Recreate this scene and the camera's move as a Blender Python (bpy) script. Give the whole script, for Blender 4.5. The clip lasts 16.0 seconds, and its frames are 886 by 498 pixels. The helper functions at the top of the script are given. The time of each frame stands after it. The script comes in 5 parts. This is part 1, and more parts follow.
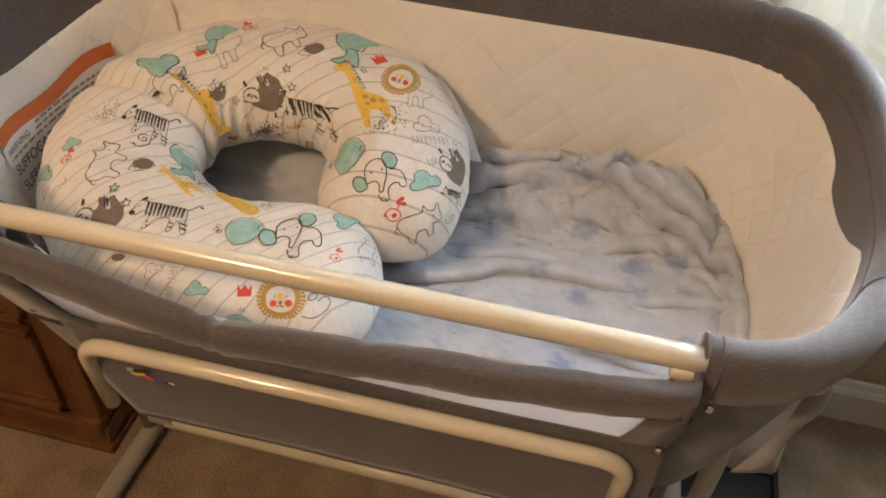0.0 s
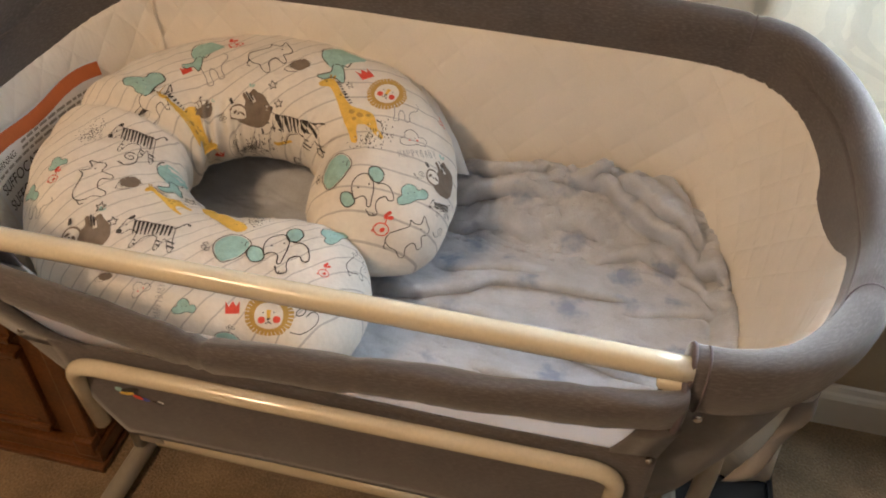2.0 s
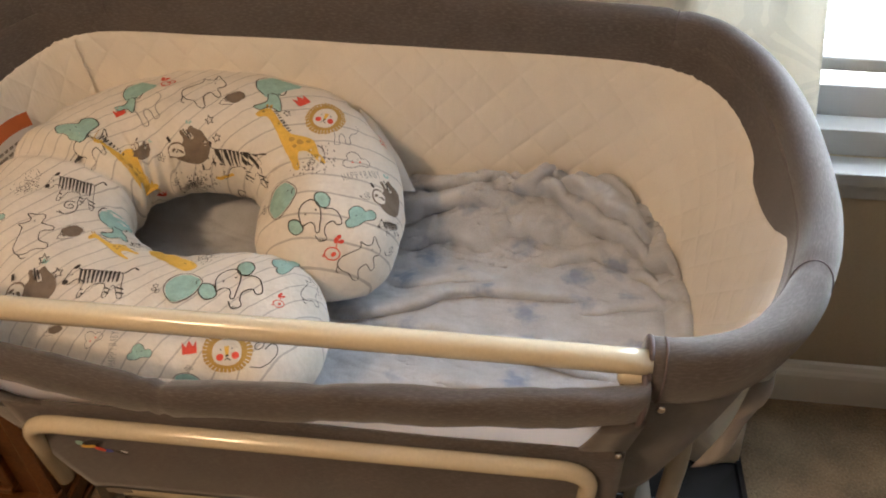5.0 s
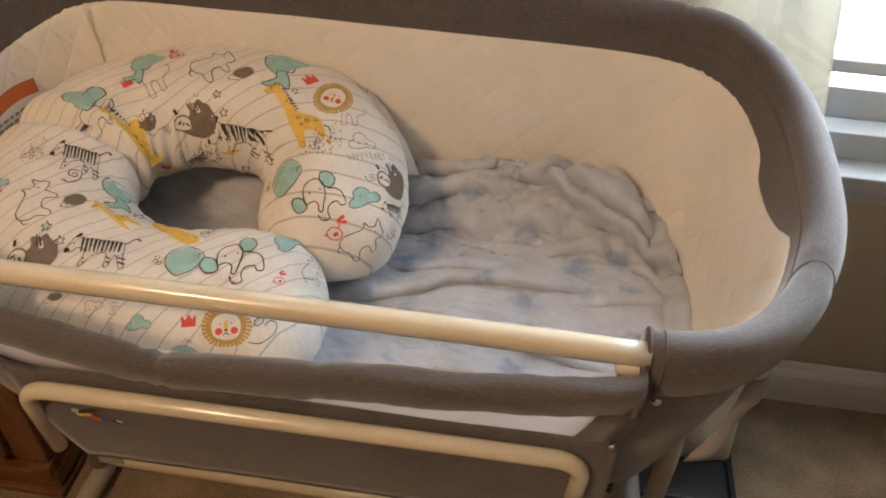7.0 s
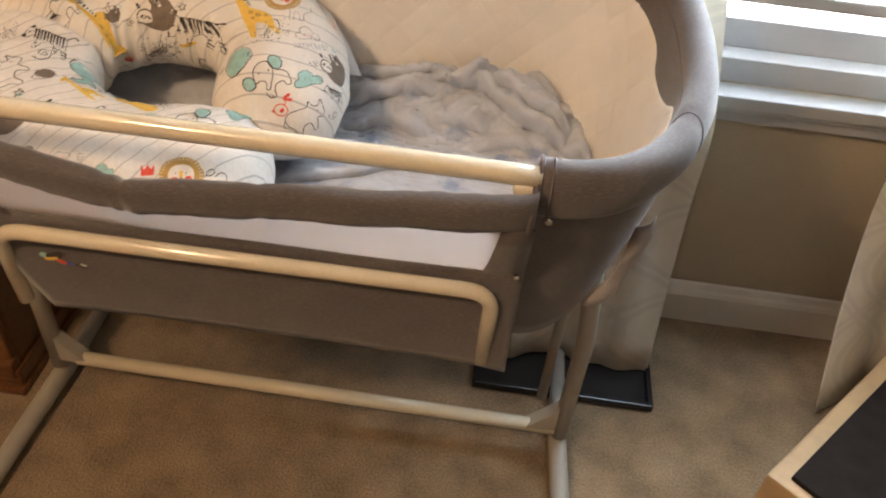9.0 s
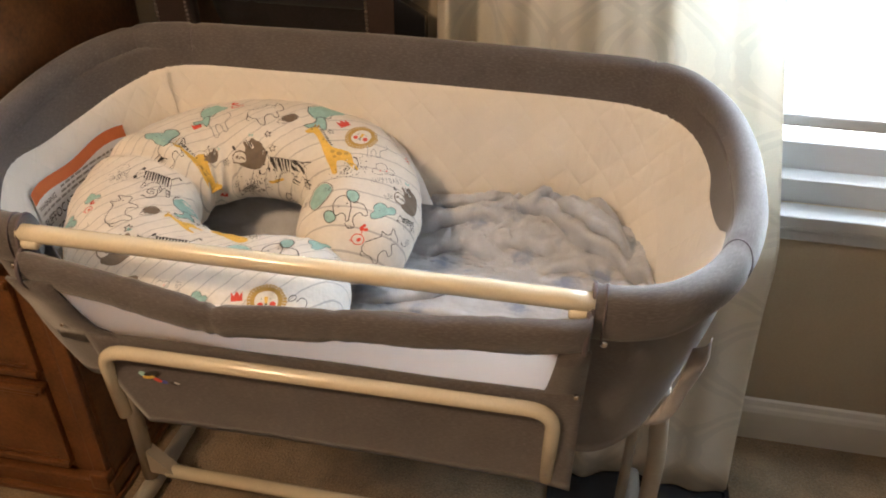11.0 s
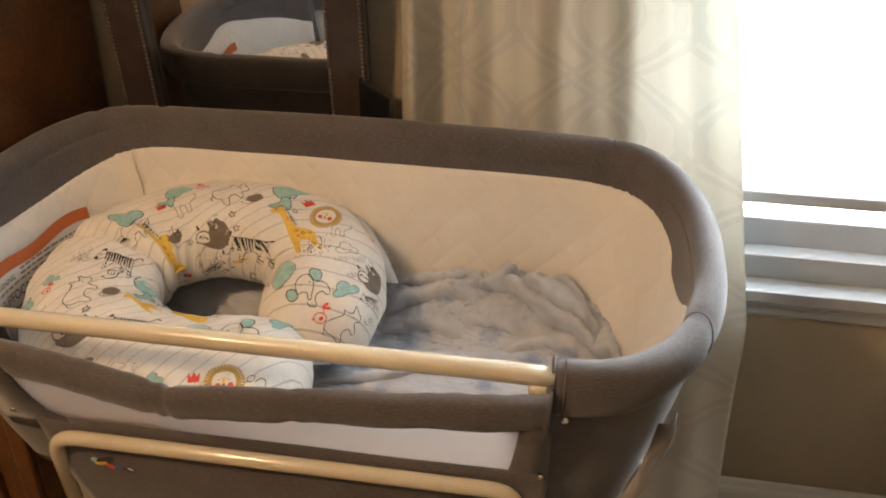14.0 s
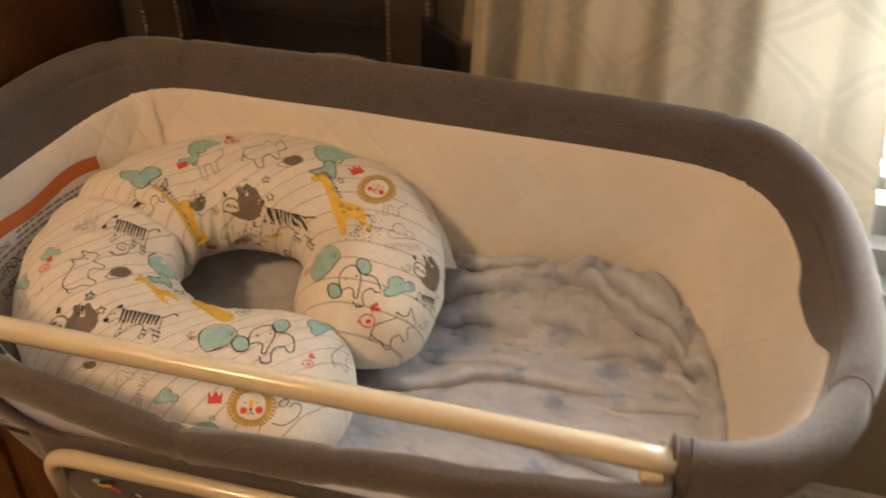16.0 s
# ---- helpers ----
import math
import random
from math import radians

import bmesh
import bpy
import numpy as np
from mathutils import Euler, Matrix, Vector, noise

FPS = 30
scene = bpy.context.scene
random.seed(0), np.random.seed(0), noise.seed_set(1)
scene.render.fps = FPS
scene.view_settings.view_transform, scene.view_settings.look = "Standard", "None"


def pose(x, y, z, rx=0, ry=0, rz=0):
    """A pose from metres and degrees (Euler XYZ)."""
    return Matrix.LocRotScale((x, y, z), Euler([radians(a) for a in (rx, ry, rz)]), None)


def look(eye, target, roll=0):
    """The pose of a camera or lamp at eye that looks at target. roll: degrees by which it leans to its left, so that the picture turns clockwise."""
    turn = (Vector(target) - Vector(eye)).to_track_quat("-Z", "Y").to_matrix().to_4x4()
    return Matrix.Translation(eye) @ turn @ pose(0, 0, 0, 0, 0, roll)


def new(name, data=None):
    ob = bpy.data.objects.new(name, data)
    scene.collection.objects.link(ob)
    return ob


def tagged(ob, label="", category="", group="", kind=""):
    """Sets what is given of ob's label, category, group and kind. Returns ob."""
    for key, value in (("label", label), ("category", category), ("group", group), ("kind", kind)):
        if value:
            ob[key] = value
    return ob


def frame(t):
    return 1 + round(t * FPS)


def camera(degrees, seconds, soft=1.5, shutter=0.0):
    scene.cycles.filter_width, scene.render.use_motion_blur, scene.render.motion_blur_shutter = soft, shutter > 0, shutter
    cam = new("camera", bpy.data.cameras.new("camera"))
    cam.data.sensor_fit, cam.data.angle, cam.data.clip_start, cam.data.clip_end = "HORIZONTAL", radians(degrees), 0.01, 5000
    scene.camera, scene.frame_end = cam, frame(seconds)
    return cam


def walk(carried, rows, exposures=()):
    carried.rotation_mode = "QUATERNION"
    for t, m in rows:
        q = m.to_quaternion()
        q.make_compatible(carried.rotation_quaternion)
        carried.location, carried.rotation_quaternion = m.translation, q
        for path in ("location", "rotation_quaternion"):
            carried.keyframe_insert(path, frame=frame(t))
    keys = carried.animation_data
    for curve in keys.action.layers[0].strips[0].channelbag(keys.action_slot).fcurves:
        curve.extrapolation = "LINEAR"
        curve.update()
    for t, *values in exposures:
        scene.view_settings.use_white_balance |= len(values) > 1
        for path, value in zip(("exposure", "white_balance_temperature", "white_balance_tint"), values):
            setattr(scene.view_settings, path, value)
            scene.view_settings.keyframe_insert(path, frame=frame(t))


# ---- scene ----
cam = camera(56.5, 16.0, soft=1.9, shutter=0.5)
PATH = [
    (0, (0.195, -0.445, 1.279), (-0.089, 0.982, -0.094), 3.5),
    (0.5, (0.195, -0.442, 1.282), (-0.081, 0.993, -0.083), 4.2),
    (1, (0.194, -0.446, 1.286), (-0.071, 1.005, -0.065), 4.4),
    (1.5, (0.198, -0.443, 1.285), (-0.075, 1.012, -0.059), 3.2),
    (2, (0.201, -0.443, 1.281), (-0.074, 1.006, -0.07), 2.9),
    (2.5, (0.195, -0.451, 1.279), (-0.054, 1.002, -0.072), 4.5),
    (3, (0.202, -0.449, 1.284), (-0.036, 1.008, -0.066), 4.7),
    (3.5, (0.202, -0.438, 1.283), (-0.03, 1.015, -0.071), 4.1),
    (4, (0.199, -0.435, 1.289), (-0.016, 1.041, -0.043), 1.7),
    (4.5, (0.204, -0.442, 1.287), (0.036, 1.051, -0.034), -0.1),
    (7, (0.2, -0.447, 1.283), (0.036, 1.023, -0.062), 2.7),
    (7.5, (0.148, -0.53, 1.275), (0.129, 0.967, -0.05), 2.9),
    (8, (0.15, -0.581, 1.276), (0.238, 0.926, -0.036), 4.9),
    (8.5, (0.222, -0.606, 1.27), (0.26, 0.902, -0.044), 6.0),
    (8.6, (0.235, -0.609, 1.263), (0.252, 0.893, -0.057), 6.2),
    (9, (0.265, -0.63, 1.248), (0.189, 0.857, -0.088), 5.8),
    (9.5, (0.288, -0.652, 1.264), (0.126, 0.858, -0.037), 4.0),
    (9.7, (0.287, -0.655, 1.266), (0.097, 0.878, -0.004), 3.4),
    (10, (0.286, -0.667, 1.278), (0.05, 0.919, 0.082), 2.3),
    (12.4, (0.297, -0.667, 1.301), (-0.053, 0.989, 0.236), 0.1),
    (12.5, (0.297, -0.674, 1.297), (-0.053, 0.994, 0.25), -0.2),
    (13, (0.306, -0.671, 1.298), (-0.045, 1.034, 0.313), -0.8),
    (13.5, (0.307, -0.667, 1.291), (-0.001, 1.07, 0.348), 0.4),
    (14, (0.315, -0.663, 1.287), (0.028, 1.07, 0.33), 0.7),
    (14.5, (0.316, -0.658, 1.287), (0.061, 1.062, 0.298), 1.2),
    (15, (0.298, -0.629, 1.279), (0.095, 1.07, 0.243), 2.5),
    (15.5, (0.205, -0.561, 1.278), (0.054, 1.105, 0.182), 3.4),
    (16, (0.218, -0.452, 1.28), (-0.097, 1.145, 0.118), 3.1),
]
EXPOSURES = [(0.0, -0.18, 6550, 10), (3.0, -0.38, 6600, 10), (7.5, -0.34, 6650, 10), (8.6, -0.10, 6700, 11), (9.7, 0.14, 6350, 10), (12.5, -0.14, 6850, 10), (14.5, -0.30, 7050, 11), (15.5, -0.44, 7500, 12), (16.0, -0.48, 8500, 16)]
walk(cam, [(t, look(eye, target, roll)) for t, eye, target, roll in PATH], EXPOSURES)

# ---- light ----
world = bpy.data.worlds.new("sky")
scene.world = world
world.use_nodes = True
wn = world.node_tree.nodes
sky = wn.new("ShaderNodeTexSky")
sky.sky_type, sky.sun_disc = "NISHITA", False
sky.sun_elevation, sky.sun_rotation = radians(40), radians(150)
world.node_tree.links.new(sky.outputs[0], wn["Background"].inputs[0])
wn["Background"].inputs[1].default_value = 0.12


def lamp(name, kind, m, energy, color, **more):
    data = bpy.data.lights.new(name, kind)
    data.energy, data.color = energy, color
    for key, value in more.items():
        if key == "size":
            data.size = value
        elif key == "size_y":
            data.shape, data.size_y = "RECTANGLE", value
        elif key == "radius":
            data.shadow_soft_size = value
        elif key == "angle":
            data.angle = value
    ob = new(name, data)
    ob.matrix_world = m
    return ob


lamp("room_lamp", "POINT", pose(-0.74, -1.12, 2.12), 76, (1.0, 0.675, 0.40), radius=0.10)
lamp("window_daylight", "AREA", look((0.80, 0.652, 1.38), (0.80, -1.0, 1.38)), 37, (0.64, 0.82, 1.0), size=0.76, size_y=1.10)


# ---- materials ----
def material(name, color, rough=0.8, metal=0.0, spread=0.12, scale=40, fine=600, bump=0.15, depth=0.001, sheen=0.0, coat=0.0, second=None):
    """Plain material: colour varied at a coarse and a fine scale, with fine relief."""
    mt = bpy.data.materials.new(name)
    mt.use_nodes = True
    nt = mt.node_tree
    n, l = nt.nodes, nt.links
    bs = n["Principled BSDF"]
    bs.inputs["Roughness"].default_value, bs.inputs["Metallic"].default_value = rough, metal
    bs.inputs["Sheen Weight"].default_value, bs.inputs["Coat Weight"].default_value = sheen, coat
    co = n.new("ShaderNodeTexCoord")
    a, b = n.new("ShaderNodeTexNoise"), n.new("ShaderNodeTexNoise")
    a.inputs["Scale"].default_value, b.inputs["Scale"].default_value = scale, fine
    a.inputs["Detail"].default_value = 4
    for q in (a, b):
        l.new(co.outputs["Object"], q.inputs["Vector"])
    ramp = n.new("ShaderNodeValToRGB")
    dark = second or [c * (1 - 2 * spread) for c in color]
    ramp.color_ramp.elements[0].color = (*dark, 1)
    ramp.color_ramp.elements[1].color = (*[min(1, c * (1 + spread)) for c in color], 1)
    ramp.color_ramp.elements[0].position, ramp.color_ramp.elements[1].position = 0.3, 0.7
    add = n.new("ShaderNodeMath")
    add.operation = "MULTIPLY_ADD"
    l.new(b.outputs[0], add.inputs[0])
    add.inputs[1].default_value = 0.45
    half = n.new("ShaderNodeMath")
    half.operation = "MULTIPLY_ADD"
    l.new(a.outputs[0], half.inputs[0])
    half.inputs[1].default_value, half.inputs[2].default_value = 0.55, 0.0
    l.new(half.outputs[0], add.inputs[2])
    l.new(add.outputs[0], ramp.inputs[0])
    l.new(ramp.outputs[0], bs.inputs["Base Color"])
    bp = n.new("ShaderNodeBump")
    bp.inputs["Strength"].default_value, bp.inputs["Distance"].default_value = bump, depth
    l.new(b.outputs[0], bp.inputs["Height"])
    l.new(bp.outputs[0], bs.inputs["Normal"])
    return mt


def uv_math(mt):
    """Node tools of a material: nodes, links, principled, and a small arithmetic helper."""
    nt = mt.node_tree

    def calc(op, a, b=None, c=None):
        q = nt.nodes.new("ShaderNodeMath")
        q.operation = op
        for i, v in enumerate((a, b, c)):
            if v is None:
                continue
            if isinstance(v, (int, float)):
                q.inputs[i].default_value = v
            else:
                nt.links.new(v, q.inputs[i])
        return q.outputs[0]

    return nt.nodes, nt.links, nt.nodes["Principled BSDF"], calc


def tint(mt, factor, color):
    """Mixes a colour over a material's base colour where factor is 1."""
    n, l, bs, calc = uv_math(mt)
    mix = n.new("ShaderNodeMix")
    mix.data_type = "RGBA"
    old = bs.inputs["Base Color"].links[0].from_socket
    l.new(factor, mix.inputs["Factor"])
    l.new(old, mix.inputs[6])
    mix.inputs[7].default_value = (*color, 1)
    l.new(mix.outputs[2], bs.inputs["Base Color"])


def uv_axes(mt):
    n, l, bs, calc = uv_math(mt)
    uv, sep = n.new("ShaderNodeUVMap"), n.new("ShaderNodeSeparateXYZ")
    l.new(uv.outputs[0], sep.inputs[0])
    return sep.outputs[0], sep.outputs[1]


def weave(mt, amount=0.34, su=700, sv=150):
    """Streaky woven look along u."""
    n, l, bs, calc = uv_math(mt)
    uv, mp, nz = n.new("ShaderNodeUVMap"), n.new("ShaderNodeMapping"), n.new("ShaderNodeTexNoise")
    mp.inputs["Scale"].default_value = (sv, su, 1)
    nz.inputs["Scale"].default_value, nz.inputs["Detail"].default_value = 1.0, 3
    l.new(uv.outputs[0], mp.inputs[0])
    l.new(mp.outputs[0], nz.inputs["Vector"])
    ramp = n.new("ShaderNodeValToRGB")
    ramp.color_ramp.elements[0].position, ramp.color_ramp.elements[1].position = 0.46, 0.74
    l.new(nz.outputs[0], ramp.inputs[0])
    tint(mt, calc("MULTIPLY", ramp.outputs[0], amount), (0.23, 0.205, 0.205))


GREY = material("grey_linen", (0.092, 0.079, 0.077), 0.85, spread=0.14, scale=25, fine=900, bump=0.3, sheen=0.3)
weave(GREY)
PIPING = material("piping_fabric", (0.13, 0.105, 0.115), 0.8, scale=60)
LINER = material("quilted_white", (0.80, 0.76, 0.70), 0.9, spread=0.04, scale=12, fine=700, bump=0.2, sheen=0.2)
WHITE_FABRIC = material("white_fabric", (0.82, 0.81, 0.82), 0.9, spread=0.04, scale=30)
MESH = material("white_mesh", (0.86, 0.80, 0.73), 0.8, spread=0.03, scale=30)
TUBE = material("cream_enamel", (0.66, 0.59, 0.45), 0.22, spread=0.05, scale=18, fine=300, bump=0.03, coat=0.5)
PLASTIC = material("grey_plastic", (0.34, 0.31, 0.26), 0.45, spread=0.06, scale=30)
CHROME = material("chrome", (0.8, 0.8, 0.8), 0.2, 1.0, spread=0.03)
BLACK = material("black_plastic", (0.012, 0.012, 0.014), 0.25, spread=0.2, scale=30, coat=0.2)
CARPET = material("carpet", (0.265, 0.19, 0.115), 1.0, spread=0.35, scale=13, fine=230, bump=0.8, depth=0.006, sheen=0.2, second=(0.11, 0.073, 0.038))
WALL = material("wall_paint", (0.42, 0.36, 0.27), 0.75, spread=0.05, scale=6, fine=250, bump=0.12)
TRIM = material("white_trim_paint", (0.64, 0.62, 0.58), 0.4, spread=0.04, scale=10)
WOOD = material("brown_wood", (0.155, 0.060, 0.020), 0.3, spread=0.3, scale=14, fine=160, bump=0.08, coat=0.25)
DARKWOOD = material("dark_frame_wood", (0.055, 0.038, 0.033), 0.35, spread=0.25, scale=30, coat=0.3)
BEAD = material("pewter_beads", (0.22, 0.18, 0.15), 0.35, 0.7)
CURTAIN = material("curtain_fabric", (0.84, 0.79, 0.69), 0.8, spread=0.06, scale=18, fine=500, bump=0.2, sheen=0.2)
# white window vinyl greyed down: its backlit shade is put into the colour
SHADED_VINYL = material("shaded_white_vinyl", (0.40, 0.42, 0.44), 0.4, spread=0.05, scale=10)
BLIND = material("blind_vinyl", (0.80, 0.82, 0.85), 0.45, spread=0.03)
PILLOW = material("white_cotton_print", (0.76, 0.715, 0.65), 0.9, spread=0.05, scale=24, fine=150, bump=0.35, depth=0.0025, sheen=0.1)
BLANKET = material("plush_blanket", (0.52, 0.54, 0.585), 0.95, spread=0.12, scale=30, fine=700, bump=0.35, depth=0.002, sheen=0.15)
TEAL = material("teal_print", (0.35, 0.57, 0.53), 0.9, spread=0.12, scale=120)
TAUPE = material("taupe_print", (0.20, 0.155, 0.12), 0.9, spread=0.12, scale=120)
YELLOW = material("yellow_print", (0.78, 0.50, 0.10), 0.9, spread=0.1, scale=120)
OCHRE = material("ochre_print", (0.50, 0.31, 0.08), 0.9, spread=0.1, scale=120)
RED = material("red_print", (0.72, 0.09, 0.06), 0.9, spread=0.1, scale=120)
INK = material("ink_print", (0.05, 0.043, 0.04), 0.9, spread=0.1, scale=120)
ORANGE = material("orange_band", (0.56, 0.15, 0.045), 0.8, spread=0.06, scale=60)
DARK_TOP = material("dark_fabric_top", (0.022, 0.017, 0.015), 0.8, spread=0.2, scale=30, fine=500, bump=0.3)
DARK_TOP.node_tree.nodes["Principled BSDF"].inputs["Specular IOR Level"].default_value = 0.12
CARE = material("care_label_cloth", (0.30, 0.28, 0.27), 0.85, spread=0.05)
LABEL = material("label_cloth", (0.78, 0.78, 0.78), 0.85, spread=0.03)
PRINT_GREY = material("label_grey_print", (0.30, 0.29, 0.28), 0.9)
PALEWOOD = material("pale_wood", (0.50, 0.34, 0.18), 0.5, spread=0.12, scale=20)
BLUE = material("blue_print", (0.08, 0.1, 0.4), 0.8)
MIRROR = bpy.data.materials.new("mirror_glass")
MIRROR.use_nodes = True
MIRROR.node_tree.nodes["Principled BSDF"].inputs["Metallic"].default_value = 1.0
MIRROR.node_tree.nodes["Principled BSDF"].inputs["Roughness"].default_value = 0.02
MIRROR.node_tree.nodes["Principled BSDF"].inputs["Base Color"].default_value = (0.75, 0.75, 0.75, 1)
DAY = bpy.data.materials.new("daylight")
DAY.use_nodes = True
DAY.node_tree.nodes["Principled BSDF"].inputs["Base Color"].default_value = (0, 0, 0, 1)
DAY.node_tree.nodes["Principled BSDF"].inputs["Emission Color"].default_value = (0.88, 0.95, 1.0, 1)
DAY.node_tree.nodes["Principled BSDF"].inputs["Emission Strength"].default_value = 46.0
GLASS = bpy.data.materials.new("window_glass")
GLASS.use_nodes = True
GLASS.node_tree.nodes["Principled BSDF"].inputs["Transmission Weight"].default_value = 1.0
GLASS.node_tree.nodes["Principled BSDF"].inputs["Roughness"].default_value = 0.0

def translucent(mt, share, color):
    """Lets part of the light through a thin sheet."""
    nt = mt.node_tree
    out = nt.nodes["Material Output"]
    tr, mix = nt.nodes.new("ShaderNodeBsdfTranslucent"), nt.nodes.new("ShaderNodeMixShader")
    tr.inputs[0].default_value = (*color, 1)
    mix.inputs[0].default_value = share
    nt.links.new(nt.nodes["Principled BSDF"].outputs[0], mix.inputs[1])
    nt.links.new(tr.outputs[0], mix.inputs[2])
    nt.links.new(mix.outputs[0], out.inputs[0])


translucent(CURTAIN, 0.37, (0.62, 0.62, 0.58))
translucent(BLIND, 0.45, (0.85, 0.9, 0.95))
translucent(MESH, 0.55, (0.95, 0.88, 0.84))
n, l, bs, calc = uv_math(MESH)
u, v = uv_axes(MESH)
hole = calc("MULTIPLY", calc("SINE", calc("MULTIPLY", u, 1500.0)), calc("SINE", calc("MULTIPLY", v, 1500.0)))
tint(MESH, calc("MULTIPLY", calc("GREATER_THAN", hole, 0.15), 0.5), (0.40, 0.36, 0.33))
# stripes on the nursing pillow, quilting on the liner, spots on the blanket
n, l, bs, calc = uv_math(PILLOW)
u, v = uv_axes(PILLOW)
tint(PILLOW, calc("MULTIPLY", calc("LESS_THAN", calc("FRACT", calc("DIVIDE", u, 0.0172)), 0.085), 0.55), (0.30, 0.28, 0.27))

n, l, bs, calc = uv_math(LINER)
u, v = uv_axes(LINER)
p, q = calc("ADD", u, v), calc("SUBTRACT", u, v)
seam = None
for s in (p, q):
    d = calc("ABSOLUTE", calc("SUBTRACT", calc("FRACT", calc("DIVIDE", s, 0.055)), 0.5))
    g = calc("POWER", calc("MULTIPLY", d, 2.0), 4.0)
    seam = g if seam is None else calc("MAXIMUM", seam, g)
bq = n.new("ShaderNodeBump")
bq.inputs["Strength"].default_value, bq.inputs["Distance"].default_value = 0.32, 0.004
bq.invert = True
l.new(seam, bq.inputs["Height"])
l.new(bs.inputs["Normal"].links[0].from_socket, bq.inputs["Normal"])
wr, mp, uvn, bw = n.new("ShaderNodeTexNoise"), n.new("ShaderNodeMapping"), n.new("ShaderNodeUVMap"), n.new("ShaderNodeBump")
mp.inputs["Scale"].default_value, wr.inputs["Scale"].default_value, wr.inputs["Detail"].default_value = (42, 14, 1), 1.0, 3
bw.inputs["Strength"].default_value, bw.inputs["Distance"].default_value = 0.5, 0.006
l.new(uvn.outputs[0], mp.inputs[0])
l.new(mp.outputs[0], wr.inputs["Vector"])
l.new(wr.outputs[0], bw.inputs["Height"])
l.new(bq.outputs[0], bw.inputs["Normal"])
l.new(bw.outputs[0], bs.inputs["Normal"])

n, l, bs, calc = uv_math(BLANKET)
co, vo = n.new("ShaderNodeTexCoord"), n.new("ShaderNodeTexVoronoi")
vo.inputs["Scale"].default_value, vo.inputs["Randomness"].default_value = 15.0, 0.75
nz = n.new("ShaderNodeTexNoise")
nz.inputs["Scale"].default_value = 70
wob = n.new("ShaderNodeMix")
wob.data_type = "VECTOR"
wob.inputs["Factor"].default_value = 0.03
l.new(co.outputs["Object"], wob.inputs[4])
l.new(nz.outputs["Color"], wob.inputs[5])
l.new(co.outputs["Object"], nz.inputs["Vector"])
l.new(wob.outputs[1], vo.inputs["Vector"])
ramp = n.new("ShaderNodeValToRGB")
ramp.color_ramp.elements[0].color, ramp.color_ramp.elements[1].color = (1, 1, 1, 1), (0, 0, 0, 1)
ramp.color_ramp.elements[0].position, ramp.color_ramp.elements[1].position = 0.12, 0.33
l.new(vo.outputs["Distance"], ramp.inputs[0])
tint(BLANKET, calc("MULTIPLY", ramp.outputs[0], 0.70), (0.17, 0.23, 0.38))

# interlaced lattice on the curtains
n, l, bs, calc = uv_math(CURTAIN)
u, v = uv_axes(CURTAIN)
band = None
for sign in (1, -1):
    for shift in (0.0, 0.32):
        w = calc("MULTIPLY", calc("SINE", calc("MULTIPLY", v, 17.0)), 0.35 * sign)
        f = calc("FRACT", calc("ADD", calc("ADD", calc("DIVIDE", u, 0.24), w), shift))
        d = calc("ABSOLUTE", calc("SUBTRACT", f, 0.5))
        g = calc("LESS_THAN", calc("ABSOLUTE", calc("SUBTRACT", d, 0.05)), 0.03)
        band = g if band is None else calc("MAXIMUM", band, g)
tint(CURTAIN, calc("MULTIPLY", band, 0.17), (0.20, 0.20, 0.19))


# ---- mesh tools ----
def mesh_object(name, verts, faces, mt, parent=None, label="", uvs=None, smooth=True):
    me = bpy.data.meshes.new(name)
    me.from_pydata([tuple(p) for p in verts], [], faces)
    me.materials.append(mt)
    if smooth:
        me.polygons.foreach_set("use_smooth", [True] * len(me.polygons))
    if uvs is not None:
        layer = me.uv_layers.new(name="UVMap")
        for loop in me.loops:
            layer.data[loop.index].uv = uvs[loop.vertex_index]
    me.update()
    ob = new(name, me)
    ob.parent = parent
    if label:
        ob["label"] = label
    return ob


def part(name, bm, mt, parent=None, label="", smooth=False):
    me = bpy.data.meshes.new(name)
    bmesh.ops.recalc_face_normals(bm, faces=bm.faces)
    bm.to_mesh(me)
    bm.free()
    me.materials.append(mt)
    if smooth:
        me.polygons.foreach_set("use_smooth", [True] * len(me.polygons))
    ob = new(name, me)
    ob.parent = parent
    if label:
        ob["label"] = label
    return ob


def thing(name, label, category, group="", kind="", at=(0, 0, 0)):
    ob = new(name)
    ob.location = at
    ob.empty_display_size = 0.05
    return tagged(ob, label, category, group, kind)


def box_bm(lo, hi, bevel=0.004, segments=2):
    bm = bmesh.new()
    m = Matrix.Translation([(a + b) / 2 for a, b in zip(lo, hi)]) @ Matrix.Diagonal((*[b - a for a, b in zip(lo, hi)], 1))
    bmesh.ops.create_cube(bm, size=1, matrix=m)
    if bevel:
        bmesh.ops.bevel(bm, geom=bm.edges[:], offset=bevel, segments=segments, profile=0.6, affect="EDGES")
    return bm


